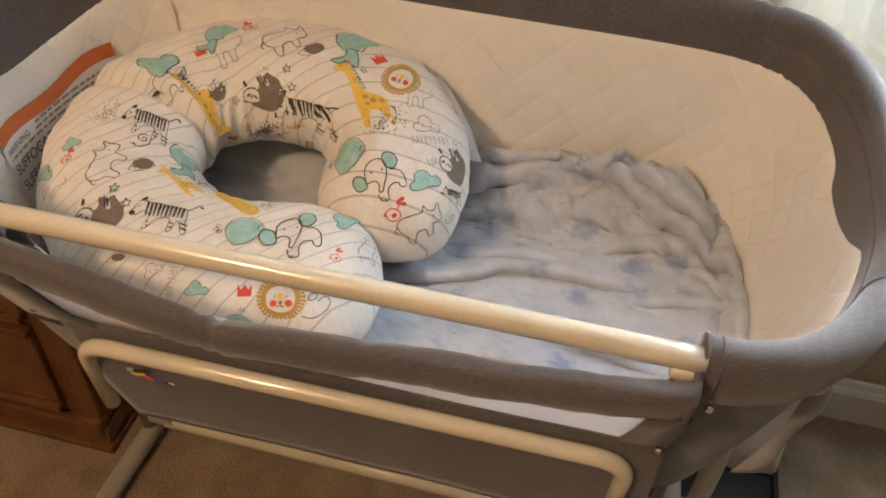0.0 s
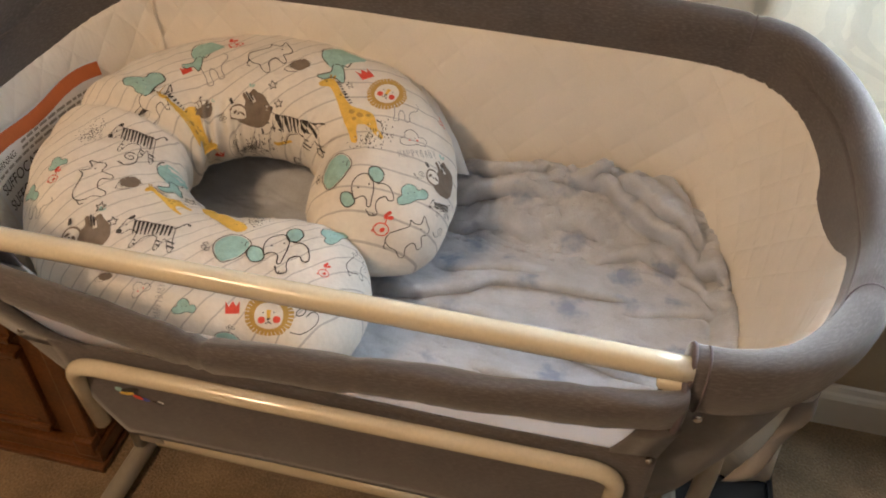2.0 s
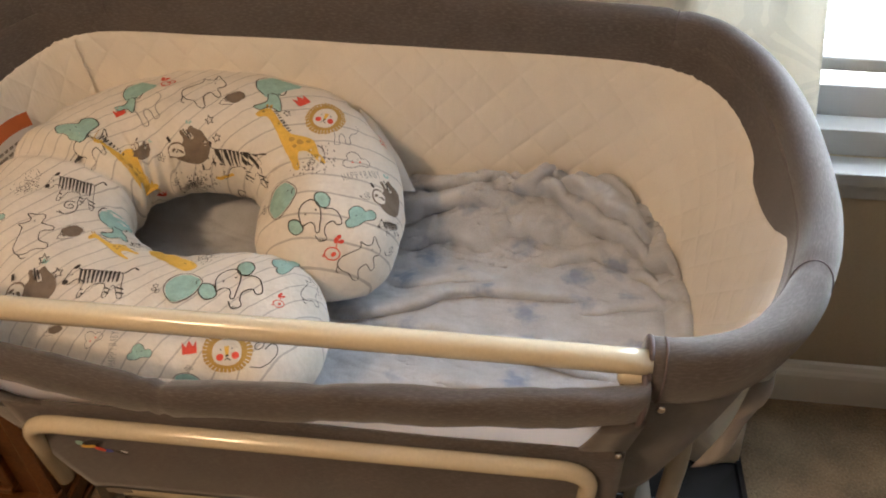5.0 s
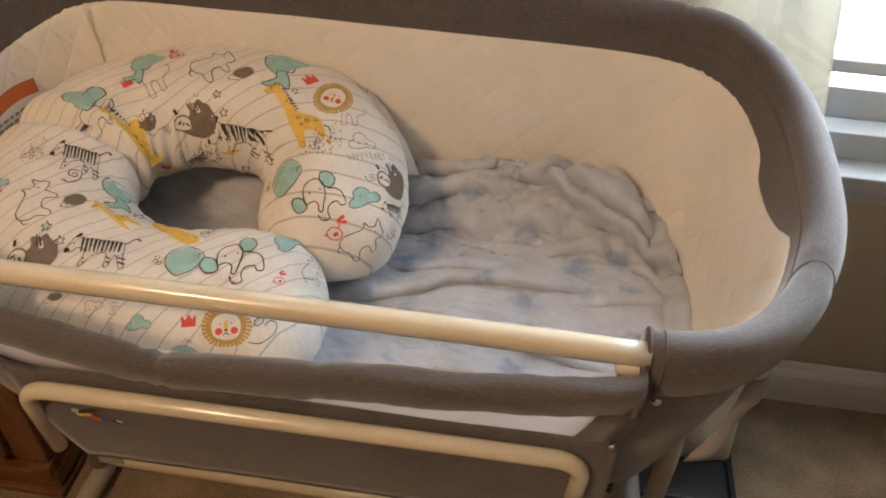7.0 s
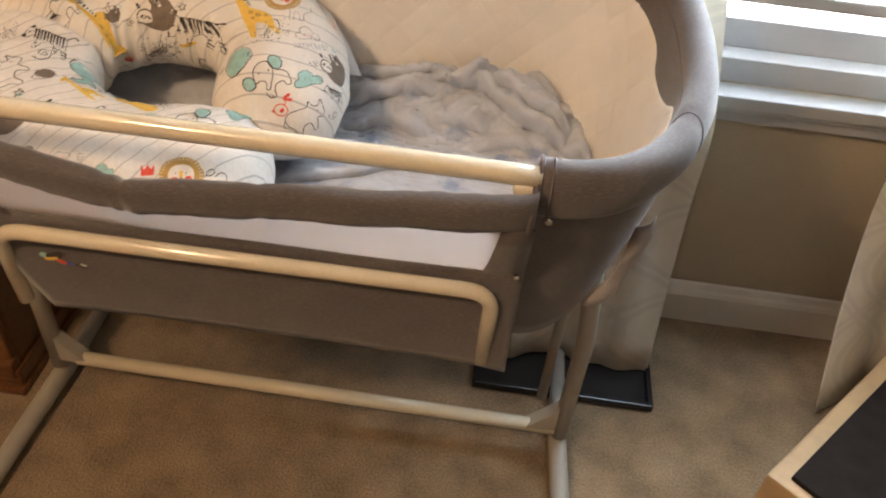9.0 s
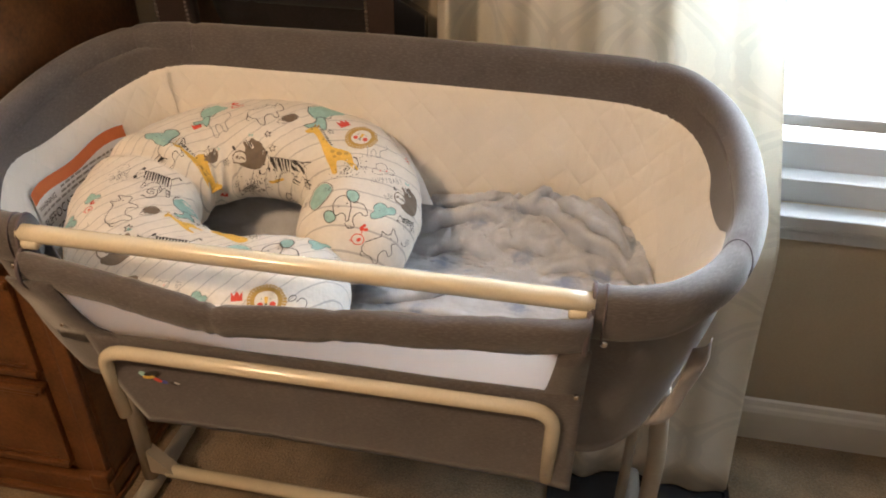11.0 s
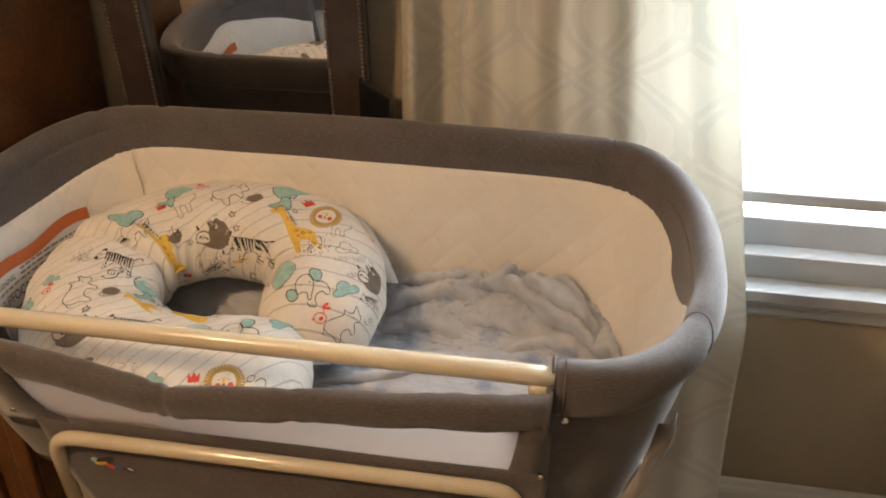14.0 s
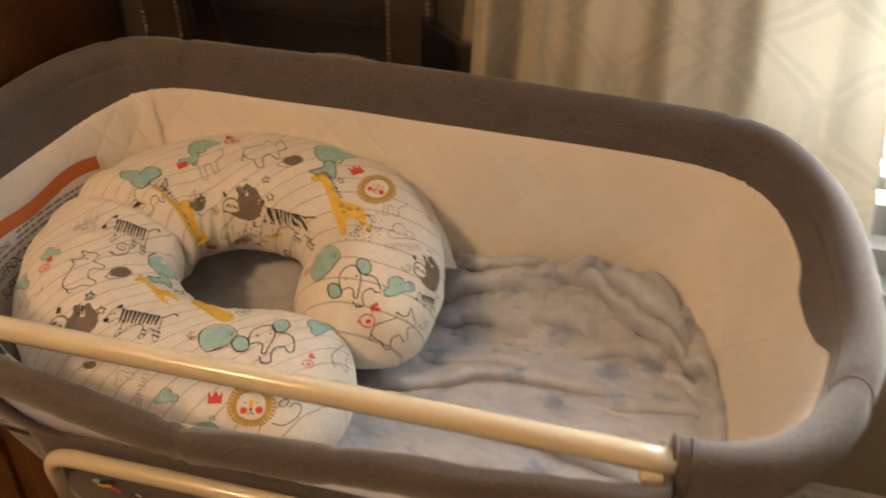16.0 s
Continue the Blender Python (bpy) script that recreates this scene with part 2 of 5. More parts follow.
def spline(points, count, closed=False):
    """Catmull-Rom through points, evenly resampled."""
    P = np.array(points, float)
    k = len(P)
    out = []
    spans = k if closed else k - 1
    for i in range(spans):
        if closed:
            a, b, c, d = P[(i - 1) % k], P[i], P[(i + 1) % k], P[(i + 2) % k]
        else:
            b, c = P[i], P[i + 1]
            a = P[i - 1] if i else 2 * b - c
            d = P[i + 2] if i + 2 < k else 2 * c - b
        for t in np.linspace(0, 1, 24, endpoint=False):
            out.append(0.5 * (2 * b + (c - a) * t + (2 * a - 5 * b + 4 * c - d) * t * t + (3 * b - a - 3 * c + d) * t ** 3))
    out.append(P[0] if closed else P[-1])
    out = np.array(out)
    s = np.concatenate([[0], np.cumsum(np.linalg.norm(np.diff(out, axis=0), axis=1))])
    t = np.linspace(0, s[-1], count)
    return np.stack([np.interp(t, s, out[:, i]) for i in range(out.shape[1])], 1)


def grid_faces(rows, cols, wrap=False):
    f = []
    for i in range(rows - 1):
        for j in range(cols if wrap else cols - 1):
            k = (j + 1) % cols
            f.append((i * cols + j, i * cols + k, (i + 1) * cols + k, (i + 1) * cols + j))
    return f


def tube_data(path, radius, sides=14, caps=True):
    """Round tube along a polyline; radius a number or one per point."""
    P = np.array(path, float)
    r = np.full(len(P), radius) if np.isscalar(radius) else np.array(radius)
    verts, up = [], None
    for i in range(len(P)):
        d = P[min(i + 1, len(P) - 1)] - P[max(i - 1, 0)]
        d = d / (np.linalg.norm(d) + 1e-9)
        if up is None:
            up = np.cross(d, (0, 0, 1) if abs(d[2]) < 0.9 else (1, 0, 0))
        up = up - d * np.dot(up, d)
        up /= np.linalg.norm(up)
        side = np.cross(d, up)
        for j in range(sides):
            a = 2 * math.pi * j / sides
            verts.append(P[i] + r[i] * (math.cos(a) * up + math.sin(a) * side))
    faces = grid_faces(len(P), sides, True)
    if caps:
        faces.append(tuple(range(sides))[::-1])
        faces.append(tuple((len(P) - 1) * sides + j for j in range(sides)))
    return verts, faces


def tube(name, path, radius, mt, parent=None, label="", sides=14):
    v, f = tube_data(path, radius, sides)
    L = np.concatenate([[0], np.cumsum(np.linalg.norm(np.diff(np.array(path, float), axis=0), axis=1))])
    uvs = [(L[i // sides], (i % sides) / sides * 0.1) for i in range(len(v))]
    return mesh_object(name, v, f, mt, parent, label, uvs)


def rounded(points, radius, steps=7):
    """A polyline with its inner corners rounded."""
    P = [np.array(p, float) for p in points]
    out = [P[0]]
    for a, b, c in zip(P, P[1:], P[2:]):
        d1, d2 = (a - b) / np.linalg.norm(a - b), (c - b) / np.linalg.norm(c - b)
        for t in np.linspace(0, 1, steps):
            s, e = b + d1 * radius, b + d2 * radius
            out.append((1 - t) ** 2 * s + 2 * t * (1 - t) * b + t * t * e)
    out.append(P[-1])
    return out


def smoothstep(x):
    x = np.clip(x, 0, 1)
    return x * x * (3 - 2 * x)


# ---- room ----
WY, RX, LX, BY, CZ = 0.655, 2.4, -3.0, -4.2, 2.45
WX0, WX1, WZ0, WZ1 = 0.40, 1.25, 0.552, 1.95
bm = box_bm((LX - 0.15, BY - 0.15, -0.12), (RX + 0.15, WY + 0.15, 0.0), 0)
bmesh.ops.subdivide_edges(bm, edges=bm.edges[:], cuts=6, use_grid_fill=True)
tagged(part("floor", bm, CARPET), "beige cut-pile bedroom carpet", "floor", kind="structure")
wall = new("wall_north")
tagged(wall, "taupe painted bedroom wall with a window opening", "wall", kind="structure")
for lo, hi in (((LX - 0.15, WY, 0), (WX0, WY + 0.15, CZ)), ((WX1, WY, 0), (RX + 0.15, WY + 0.15, CZ)),
               ((WX0, WY, 0), (WX1, WY + 0.15, WZ0)), ((WX0, WY, WZ1), (WX1, WY + 0.15, CZ))):
    part("wall_panel", box_bm(lo, hi, 0), WALL, wall)
for name, lo, hi in (("wall_east", (RX, BY, 0), (RX + 0.15, WY, CZ)), ("wall_west", (LX - 0.15, BY, 0), (LX, WY, CZ)),
                     ("wall_south", (LX - 0.15, BY - 0.15, 0), (RX + 0.15, BY, CZ))):
    tagged(part(name, box_bm(lo, hi, 0), WALL), "taupe painted bedroom wall", "wall", kind="structure")
tagged(part("ceiling", box_bm((LX - 0.15, BY - 0.15, CZ), (RX + 0.15, WY + 0.15, CZ + 0.1), 0), TRIM), "white painted ceiling", "ceiling", kind="structure")


def baseboard(name, x0, x1, y, along_x=True):
    prof = [(0, 0), (0.016, 0), (0.016, 0.072), (0.013, 0.081), (0.009, 0.086), (0.006, 0.097), (0, 0.100)]
    v, f = [], []
    for e in (x0, x1):
        for d, z in prof:
            v.append((e, y - d, z) if along_x else (y - d, e, z))
    k = len(prof)
    f = [(i, (i + 1) % k, k + (i + 1) % k, k + i) for i in range(k)] + [tuple(range(k))[::-1], tuple(range(k, 2 * k))]
    ob = mesh_object(name, v, f, TRIM, smooth=False)
    return tagged(ob, "white painted wooden baseboard", "baseboard", kind="structure")


baseboard("baseboard", LX, RX - 0.017, WY - 0.001)
baseboard("baseboard", BY, WY - 0.001, RX - 0.001, False)

# ---- window ----
window = thing("window_1", "white sash window with half-raised vinyl blinds", "window", kind="structure")
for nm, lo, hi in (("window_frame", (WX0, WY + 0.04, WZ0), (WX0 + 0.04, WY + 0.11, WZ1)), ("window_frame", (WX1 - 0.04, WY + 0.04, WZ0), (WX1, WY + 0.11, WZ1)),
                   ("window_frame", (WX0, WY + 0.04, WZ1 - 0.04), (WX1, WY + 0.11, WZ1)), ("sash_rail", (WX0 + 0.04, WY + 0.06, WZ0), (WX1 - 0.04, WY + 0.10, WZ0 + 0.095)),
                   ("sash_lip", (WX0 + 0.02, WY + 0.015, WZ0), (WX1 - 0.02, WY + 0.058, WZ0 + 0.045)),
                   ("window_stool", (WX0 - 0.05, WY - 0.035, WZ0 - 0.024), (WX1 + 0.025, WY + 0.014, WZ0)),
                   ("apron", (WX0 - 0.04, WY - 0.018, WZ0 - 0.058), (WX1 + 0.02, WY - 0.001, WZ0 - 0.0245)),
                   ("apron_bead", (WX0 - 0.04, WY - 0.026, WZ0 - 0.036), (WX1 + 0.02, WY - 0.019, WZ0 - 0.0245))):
    part(nm, box_bm(lo, hi, 0.003), SHADED_VINYL, window)
part("pane", box_bm((WX0 + 0.03, WY + 0.07, WZ0 + 0.07), (WX1 - 0.03, WY + 0.074, WZ1 - 0.03), 0), GLASS, window).visible_shadow = False
blind = thing("window_blind", "white vinyl window blind with bright tilted slats", "blind")
slat = None
for i in range(26):
    z = 0.760 + 0.043 * i
    if slat is None:
        v = []
        for x in (WX0 + 0.015, WX1 - 0.015):
            for a in np.linspace(-1, 1, 7):
                v.append((x, WY + 0.025 + 0.02 * a, 0.012 * a + 0.004 * (1 - a * a)))
        slat = mesh_object("slat", v, [(j, j + 1, j + 8, j + 7) for j in range(6)], BLIND, blind)
        mo = slat.modifiers.new("thickness", "SOLIDIFY")
        mo.thickness = 0.0015
        slat.location.z = z
    else:
        o = slat.copy()
        scene.collection.objects.link(o)
        o.location.z = z
# bottom rail shares the frame's grey, shade included in the colour
part("bottom_rail", box_bm((WX0 + 0.015, WY + 0.008, 0.697), (WX1 - 0.015, WY + 0.042, 0.719), 0.004), SHADED_VINYL, blind)
tagged(part("backdrop", box_bm((-1.5, WY + 1.6, -0.5), (3.0, WY + 1.62, 3.5), 0), DAY), "overexposed daylight outside", "sky", kind="structure")


# ---- curtains ----
def curtain(name, line, depth, label, folds, seed=1, flare=0.0, kick=0.0, fade=0.0):
    """A hanging curtain. line: plan points at floor level; depth(a): how far it bulges towards the room; folds: fine ripples."""
    root = thing(name, label, "curtain", "window curtains")
    rng = random.Random(seed)
    ph = [rng.uniform(0, 6.28) for _ in range(4)]
    rows, cols = 44, 150
    P = spline(line, cols)
    T = np.gradient(P, axis=0)
    v, uvs, run = [], [], np.concatenate([[0], np.cumsum(np.linalg.norm(np.diff(P, axis=0), axis=1))])
    for i in range(rows):
        z = 0.012 + (2.2 - 0.012) * i / (rows - 1)
        low = 1 - z / 2.2
        for j in range(cols):
            a = j / (cols - 1)
            t = T[j] / np.linalg.norm(T[j])
            w = depth(a, low) + 0.006 * math.sin(folds * 6.283 * a + ph[0] + 1.2 * math.sin(1.4 * z + ph[1])) + 0.004 * math.sin(folds * 12.1 * a + ph[2] + 2 * z)
            v.append((P[j, 0] + t[1] * w + flare * a * a * min(0.8, max(0.0, 1.3 - z)), P[j, 1] - t[0] * w - kick * (1 - fade * a) ** 3 * max(0.0, (0.42 - z) / 0.42) ** 1.4, z))
            uvs.append((run[j] * 1.15, z))
    ob = mesh_object("curtain_panel", v, grid_faces(rows, cols), CURTAIN, root, uvs=uvs)
    mo = ob.modifiers.new("thickness", "SOLIDIFY")
    mo.thickness = 0.002
    return root


def left_folds(a, low):
    x = 0.035 + 0.435 * a
    z = 0.030 * math.exp(-((x - 0.055) / 0.022) ** 2) - 0.022 * math.exp(-((x - 0.100) / 0.024) ** 2) + 0.028 * float(smoothstep((x - 0.118) / 0.016))
    z += 0.010 * math.sin((x - 0.15) * 13) + 0.016 * math.exp(-((x - 0.44) / 0.04) ** 2) - 0.012 * math.exp(-((x - 0.36) / 0.04) ** 2)
    return z * (1 + 0.3 * low)


curtain("curtain", [(0.035, 0.605), (0.2, 0.605), (0.4, 0.605), (0.44, 0.605), (0.47, 0.608)], left_folds, "beige curtain with a grey interlaced lattice pattern", 5.0, 3, 0.20, 0.10)
curtain("curtain", [(0.955, 0.600), (1.03, 0.594), (1.12, 0.598), (1.22, 0.592), (1.33, 0.598), (1.45, 0.595)], lambda a, low: 0.006 * math.sin(a * 19), "beige patterned curtain hanging beside the window", 2.0, 5, 0.0, 0.185, 0.95)

# ---- bassinet ----
bassinet = thing("bassinet", "grey linen bedside bassinet with cream tubular frame, front lowered", "bassinet")
half = [(0.315, 0.0, 0.803), (0.355, 0.003, 0.803), (0.400, 0.020, 0.804), (0.441, 0.058, 0.807), (0.474, 0.112, 0.812), (0.496, 0.2, 0.822), (0.492, 0.34, 0.838),
        (0.456, 0.44, 0.850), (0.385, 0.494, 0.857), (0.2, 0.502, 0.860)]
RIM = spline(half + [(0, 0.503, 0.862)] + [(-x, y, z) for x, y, z in half[::-1]], 181)
RS = np.concatenate([[0], np.cumsum(np.linalg.norm(np.diff(RIM, axis=0), axis=1))])
tang = np.gradient(RIM, axis=0)
OUT = np.stack([tang[:, 1], -tang[:, 0]], 1)
OUT /= np.linalg.norm(OUT, axis=1)[:, None]
CREASES = [RS[int(np.argmin(np.linalg.norm(RIM[:, :2] - np.array(c), axis=1)))] for c in
           ((0.474, 0.112), (0.378, 0.497), (-0.33, 0.5), (-0.42, 0.47), (-0.474, 0.112))]


def at_path(s):
    i = np.array([np.interp(s, RS, RIM[:, k]) for k in range(3)])
    o = np.array([np.interp(s, RS, OUT[:, k]) for k in range(2)])
    return i, o / np.linalg.norm(o)


def wall_point(s, z, inset, taper=0.16, front=0.34):
    """A point of the bassinet's side: along the rim by s, at height z, moved inwards by inset; the sides taper to the base."""
    p, o = at_path(s)
    t = np.clip((p[2] - z) / 0.36, 0, 1.2)
    x, y = p[0] - o[0] * inset, p[1] - o[1] * inset
    k = taper * t ** 1.2
    x *= 1 - k
    y = 0.2 + (y - 0.2) * (1 - (0.73 * k if y > 0.2 else front * t))
    return np.array((x, y, z))


# padded sleeve over the top tube
v, uvs = [], []
SIDES = 20
for i in range(len(RIM)):
    pinch = 1 - 0.10 * sum(math.exp(-((RS[i] - c) / 0.004) ** 2) for c in CREASES)
    wob = 1 + 0.05 * noise.noise((RS[i] * 14, 0, 0))
    for j in range(SIDES):
        a = 2 * math.pi * j / SIDES
        c, s = math.cos(a), math.sin(a)
        thin = 1 - 0.16 * math.exp(-((abs(RIM[i, 0]) - 0.45) / 0.05) ** 2 - ((RIM[i, 1] - 0.08) / 0.06) ** 2)
        r, h = 0.0185 * pinch * wob, 0.032 * pinch * thin
        x = math.copysign(abs(c) ** 0.85, c) * r
        z = math.copysign(abs(s) ** 0.85, s) * h
        v.append((RIM[i, 0] + OUT[i, 0] * x - OUT[i, 0] * 0.008, RIM[i, 1] + OUT[i, 1] * x - OUT[i, 1] * 0.008, RIM[i, 2] - 0.032 + z))
        uvs.append((RS[i], j / SIDES * 0.14))
f = grid_faces(len(RIM), SIDES, True) + [tuple(range(SIDES))[::-1], tuple((len(RIM) - 1) * SIDES + j for j in range(SIDES))]
sleeve = mesh_object("rim_sleeve", v, f, GREY, bassinet, "padded grey linen rim sleeve", uvs)
for c in CREASES:
    p, o = at_path(c)
    ring = [(p[0] + o[0] * (0.0178 * math.cos(a) - 0.008), p[1] + o[1] * (0.0178 * math.cos(a) - 0.008), p[2] - 0.032 + 0.031 * math.sin(a)) for a in np.linspace(0, 2 * math.pi, 28)]
    tube("seam", ring, 0.0008, PIPING, sleeve, sides=5)
for side in (1, -1):
    for k, x in enumerate((0.317, 0.329)):
        ring = [(side * x, 0.008 + 0.0195 * math.cos(a), 0.771 + 0.033 * math.sin(a)) for a in np.linspace(0, 2 * math.pi, 28)]
        tube("cuff_piping", ring, 0.0022 if k == 0 else 0.0012, PIPING, sleeve, sides=8)


def side_sheet(name, s0, s1, z_top, z_low, inset, mt, parent, label="", ns=120, nz=14, swell=0.0, taper=0.16, thick=0.003, front=0.34, lip=0.0):
    v, uvs = [], []
    for i in range(ns):
        s = s0 + (s1 - s0) * i / (ns - 1)
        top, low = z_top(s), z_low(s)
        for j in range(nz):
            b = j / (nz - 1)
            z = low + (top - low) * b
            d = inset - swell * math.sin(math.pi * b) + 0.003 * noise.noise((s * 9, z * 12, 3)) - lip * b ** 8
            v.append(wall_point(s, z, d, taper, front))
            uvs.append((s, z))
    ob = mesh_object(name, v, grid_faces(ns, nz), mt, parent, label, uvs)
    mo = ob.modifiers.new("thickness", "SOLIDIFY")
    mo.thickness, mo.offset = thick, 0
    return ob


S_END = RS[-1]
rim_z = lambda s: float(np.interp(s, RS, RIM[:, 2]))
side_sheet("outer_side", 0.0, S_END, lambda s: rim_z(s) - 0.03, lambda s: 0.500 + 0.02 * math.exp(-(min(s, S_END - s) / 0.05) ** 2) + 0.012 * float(smoothstep((s - S_END + 0.30) / 0.2)), 0.002, GREY, bassinet, "grey linen outer side", swell=0.006)
side_sheet("inner_band", 0.0, S_END, lambda s: rim_z(s) - 0.03, lambda s: 0.712, 0.022, GREY, bassinet, "grey linen inner band", taper=0.14)
# upper edge of the white liner: dips towards the ends with a point near the front

def s_of(x, y):
    return float(RS[int(np.argmin(np.linalg.norm(RIM[:, :2] - np.array((x, y)), axis=1)))])


LEDGE = [(0.0, 0.70), (s_of(0.45, 0.07), 0.735)] + [(s_of(x, y), z) for x, y, z in (
    (0.476, 0.115, 0.757), (0.487, 0.150, 0.764), (0.494, 0.182, 0.770), (0.496, 0.205, 0.761), (0.498, 0.231, 0.750), (0.499, 0.279, 0.740), (0.496, 0.317, 0.744),
    (0.491, 0.345, 0.765), (0.481, 0.388, 0.778), (0.455, 0.442, 0.788), (0.396, 0.491, 0.794), (0.30, 0.501, 0.799))] + [(s_of(0, 0.503), 0.801),
         (s_of(-0.3, 0.498), 0.801), (s_of(-0.40, 0.486), 0.793), (s_of(-0.456, 0.44), 0.776), (s_of(-0.49, 0.35), 0.760), (s_of(-0.498, 0.27), 0.756), (s_of(-0.5, 0.2), 0.762),
         (s_of(-0.494, 0.14), 0.758), (s_of(-0.475, 0.07), 0.74), (S_END, 0.71)]
LQ = spline([(a, b) for a, b in LEDGE], 400)
ledge = lambda s: float(np.interp(s, LQ[:, 0], LQ[:, 1]))
liner = side_sheet("liner", 0.0, S_END, ledge, lambda s: 0.545, 0.031, LINER, bassinet, "white quilted cotton liner", ns=240, nz=22, swell=0.003, taper=0.14, thick=0.002, lip=0.009)

q = s_of(-0.385, 0.489)
tube("liner_seam", [wall_point(q + 0.001 * math.sin(k), ledge(q) - 0.004 - 0.013 * k, 0.0322, 0.14) for k in range(13)], 0.0012, LINER, liner, sides=6)

# front side: grey lower panel, white mesh, rolled-down padded flap


def front_panel(name, x0, x1, z0, z1, y, mt, label, bulge=0.004, parent=None, tilt=0.0, slant=0.0):
    v, uvs = [], []
    for i in range(60):
        x = x0 + (x1 - x0) * i / 59
        for j in range(12):
            z = z0(x) + (z1(x) - z0(x)) * j / 11
            v.append((x + slant * (z1(x) - z) * (1 - i / 59), y - bulge * math.sin(math.pi * j / 11) + 0.002 * noise.noise((x * 9, z * 12, 5)) + tilt * (z1(x) - z), z))
            uvs.append((x, z))
    ob = mesh_object(name, v, grid_faces(60, 12), mt, parent or bassinet, label, uvs)
    mo = ob.modifiers.new("thickness", "SOLIDIFY")
    mo.thickness, mo.offset = 0.003, 0
    return ob


panel = front_panel("front_panel", -0.290, 0.320, lambda x: 0.497 - 0.012 * (abs(x) / 0.33) ** 4, lambda x: 0.640 + 0.004 * (x / 0.3), 0.0155, GREY, "grey linen front panel with a small printed mark", slant=0.40)
mesh_side = front_panel("mesh_window", -0.314, 0.314, lambda x: 0.612, lambda x: 0.735, -0.020, MESH, "white mesh window", 0.0, tilt=0.42)
mesh_y = lambda z: -0.020 + 0.42 * (0.735 - z)
for s in (1, -1):
    v, uvs = [], []
    edge = [(0.272, 0.600), (0.277, 0.640), (0.280, 0.655), (0.283, 0.678), (0.286, 0.705), (0.289, 0.74)] if s > 0 else [(0.225, 0.606), (0.248, 0.638), (0.266, 0.650), (0.272, 0.675), (0.274, 0.70), (0.276, 0.74)]
    for x, z in edge:
        for a in (0, 0.5, 1):
            xx = x + ((0.321 if s > 0 else 0.335) - x) * a
            v.append((s * xx, mesh_y(z) - 0.0045 + 0.004 * a * a, z))
            uvs.append((xx, z))
    ob = mesh_object("corner_panel", v, grid_faces(len(edge), 3), GREY, bassinet, "grey linen corner panel", uvs)
    ob.modifiers.new("thickness", "SOLIDIFY").thickness = 0.004

roll_pts = [(0.318, -0.012, 0.758), (0.29, -0.022, 0.757), (0.20, -0.03, 0.752), (0.08, -0.033, 0.744), (0.0, -0.033, 0.735), (-0.072, -0.031, 0.725), (-0.088, -0.029, 0.724),
            (-0.15, -0.026, 0.731), (-0.22, -0.020, 0.739), (-0.285, -0.013, 0.745), (-0.315, -0.010, 0.746)]
P = spline(roll_pts, 130)
Ls = np.concatenate([[0], np.cumsum(np.linalg.norm(np.diff(P, axis=0), axis=1))])
v, uvs = [], []
for i in range(len(P)):
    x = P[i, 0]
    pinch = 1 - 0.17 * math.exp(-((x + 0.082) / 0.005) ** 2) - 0.12 * math.exp(-((x + 0.098) / 0.006) ** 2) - 0.10 * math.exp(-((x - 0.055) / 0.008) ** 2)
    hgt = 0.0245 + 0.002 * smoothstep((-x - 0.05) / 0.2)
    for j in range(18):
        a = 2 * math.pi * j / 18
        c, s = math.cos(a), math.sin(a)
        w = 1 + 0.15 * noise.noise((x * 16, math.cos(a) * 1.2, math.sin(a) * 1.2)) + 0.04 * noise.noise((x * 60, a * 2, 1))
        v.append((x, P[i, 1] + 0.015 * c * pinch * w - 0.006 * s, P[i, 2] + hgt * s * pinch * w))
        uvs.append((Ls[i], j / 18 * 0.12))
f = grid_faces(len(P), 18, True) + [tuple(range(18))[::-1], tuple((len(P) - 1) * 18 + j for j in range(18))]
flap = mesh_object("rolled_flap", v, f, GREY, bassinet, "sagging padded grey linen flap", uvs)
for s, z in ((1, 0.757), (-1, 0.746)):
    ring = [(s * 0.314, -0.010 + 0.019 * math.cos(a), z + 0.025 * math.sin(a)) for a in np.linspace(0, 2 * math.pi, 24)]
    tube("flap_piping", ring, 0.0028, PIPING, flap, sides=8)

rail = tube("top_rail", [(x, 0.0, 0.7875 + 0.0008 * math.sin(x * 5)) for x in np.linspace(-0.3185, 0.3185, 24)], 0.0108, TUBE, bassinet, "cream enamelled steel rail", 20)
for s in (1, -1):
    bm = box_bm((s * 0.304 - 0.011, -0.013, 0.7715), (s * 0.304 + 0.011, 0.003, 0.783), 0.005, 3)
    part("rail_latch", bm, TUBE, bassinet, smooth=True)
    bm = bmesh.new()
    bmesh.ops.create_uvsphere(bm, u_segments=12, v_segments=8, radius=0.0042, matrix=Matrix.Translation((s * 0.332, -0.011, 0.745)) @ Matrix.Diagonal((1, 0.6, 1, 1)))
    part("snap_button", bm, CHROME, bassinet, "chrome snap button", True)
    bm = bmesh.new()
    bmesh.ops.create_uvsphere(bm, u_segments=10, v_segments=6, radius=0.0036, matrix=Matrix.Translation((s * 0.313, mesh_y(0.645) - 0.006, 0.645)))
    part("snap_button", bm, CHROME, bassinet, "dull snap button", True)
# bent front bar
u_path = rounded([(-0.272, 0.024, 0.488), (-0.262, 0.001, 0.6215), (0.292, 0.004, 0.625), (0.290, 0.020, 0.497)], 0.034)
bar = tube("front_bar", u_path, 0.0092, TUBE, bassinet, "cream enamelled bent steel bar", 18)
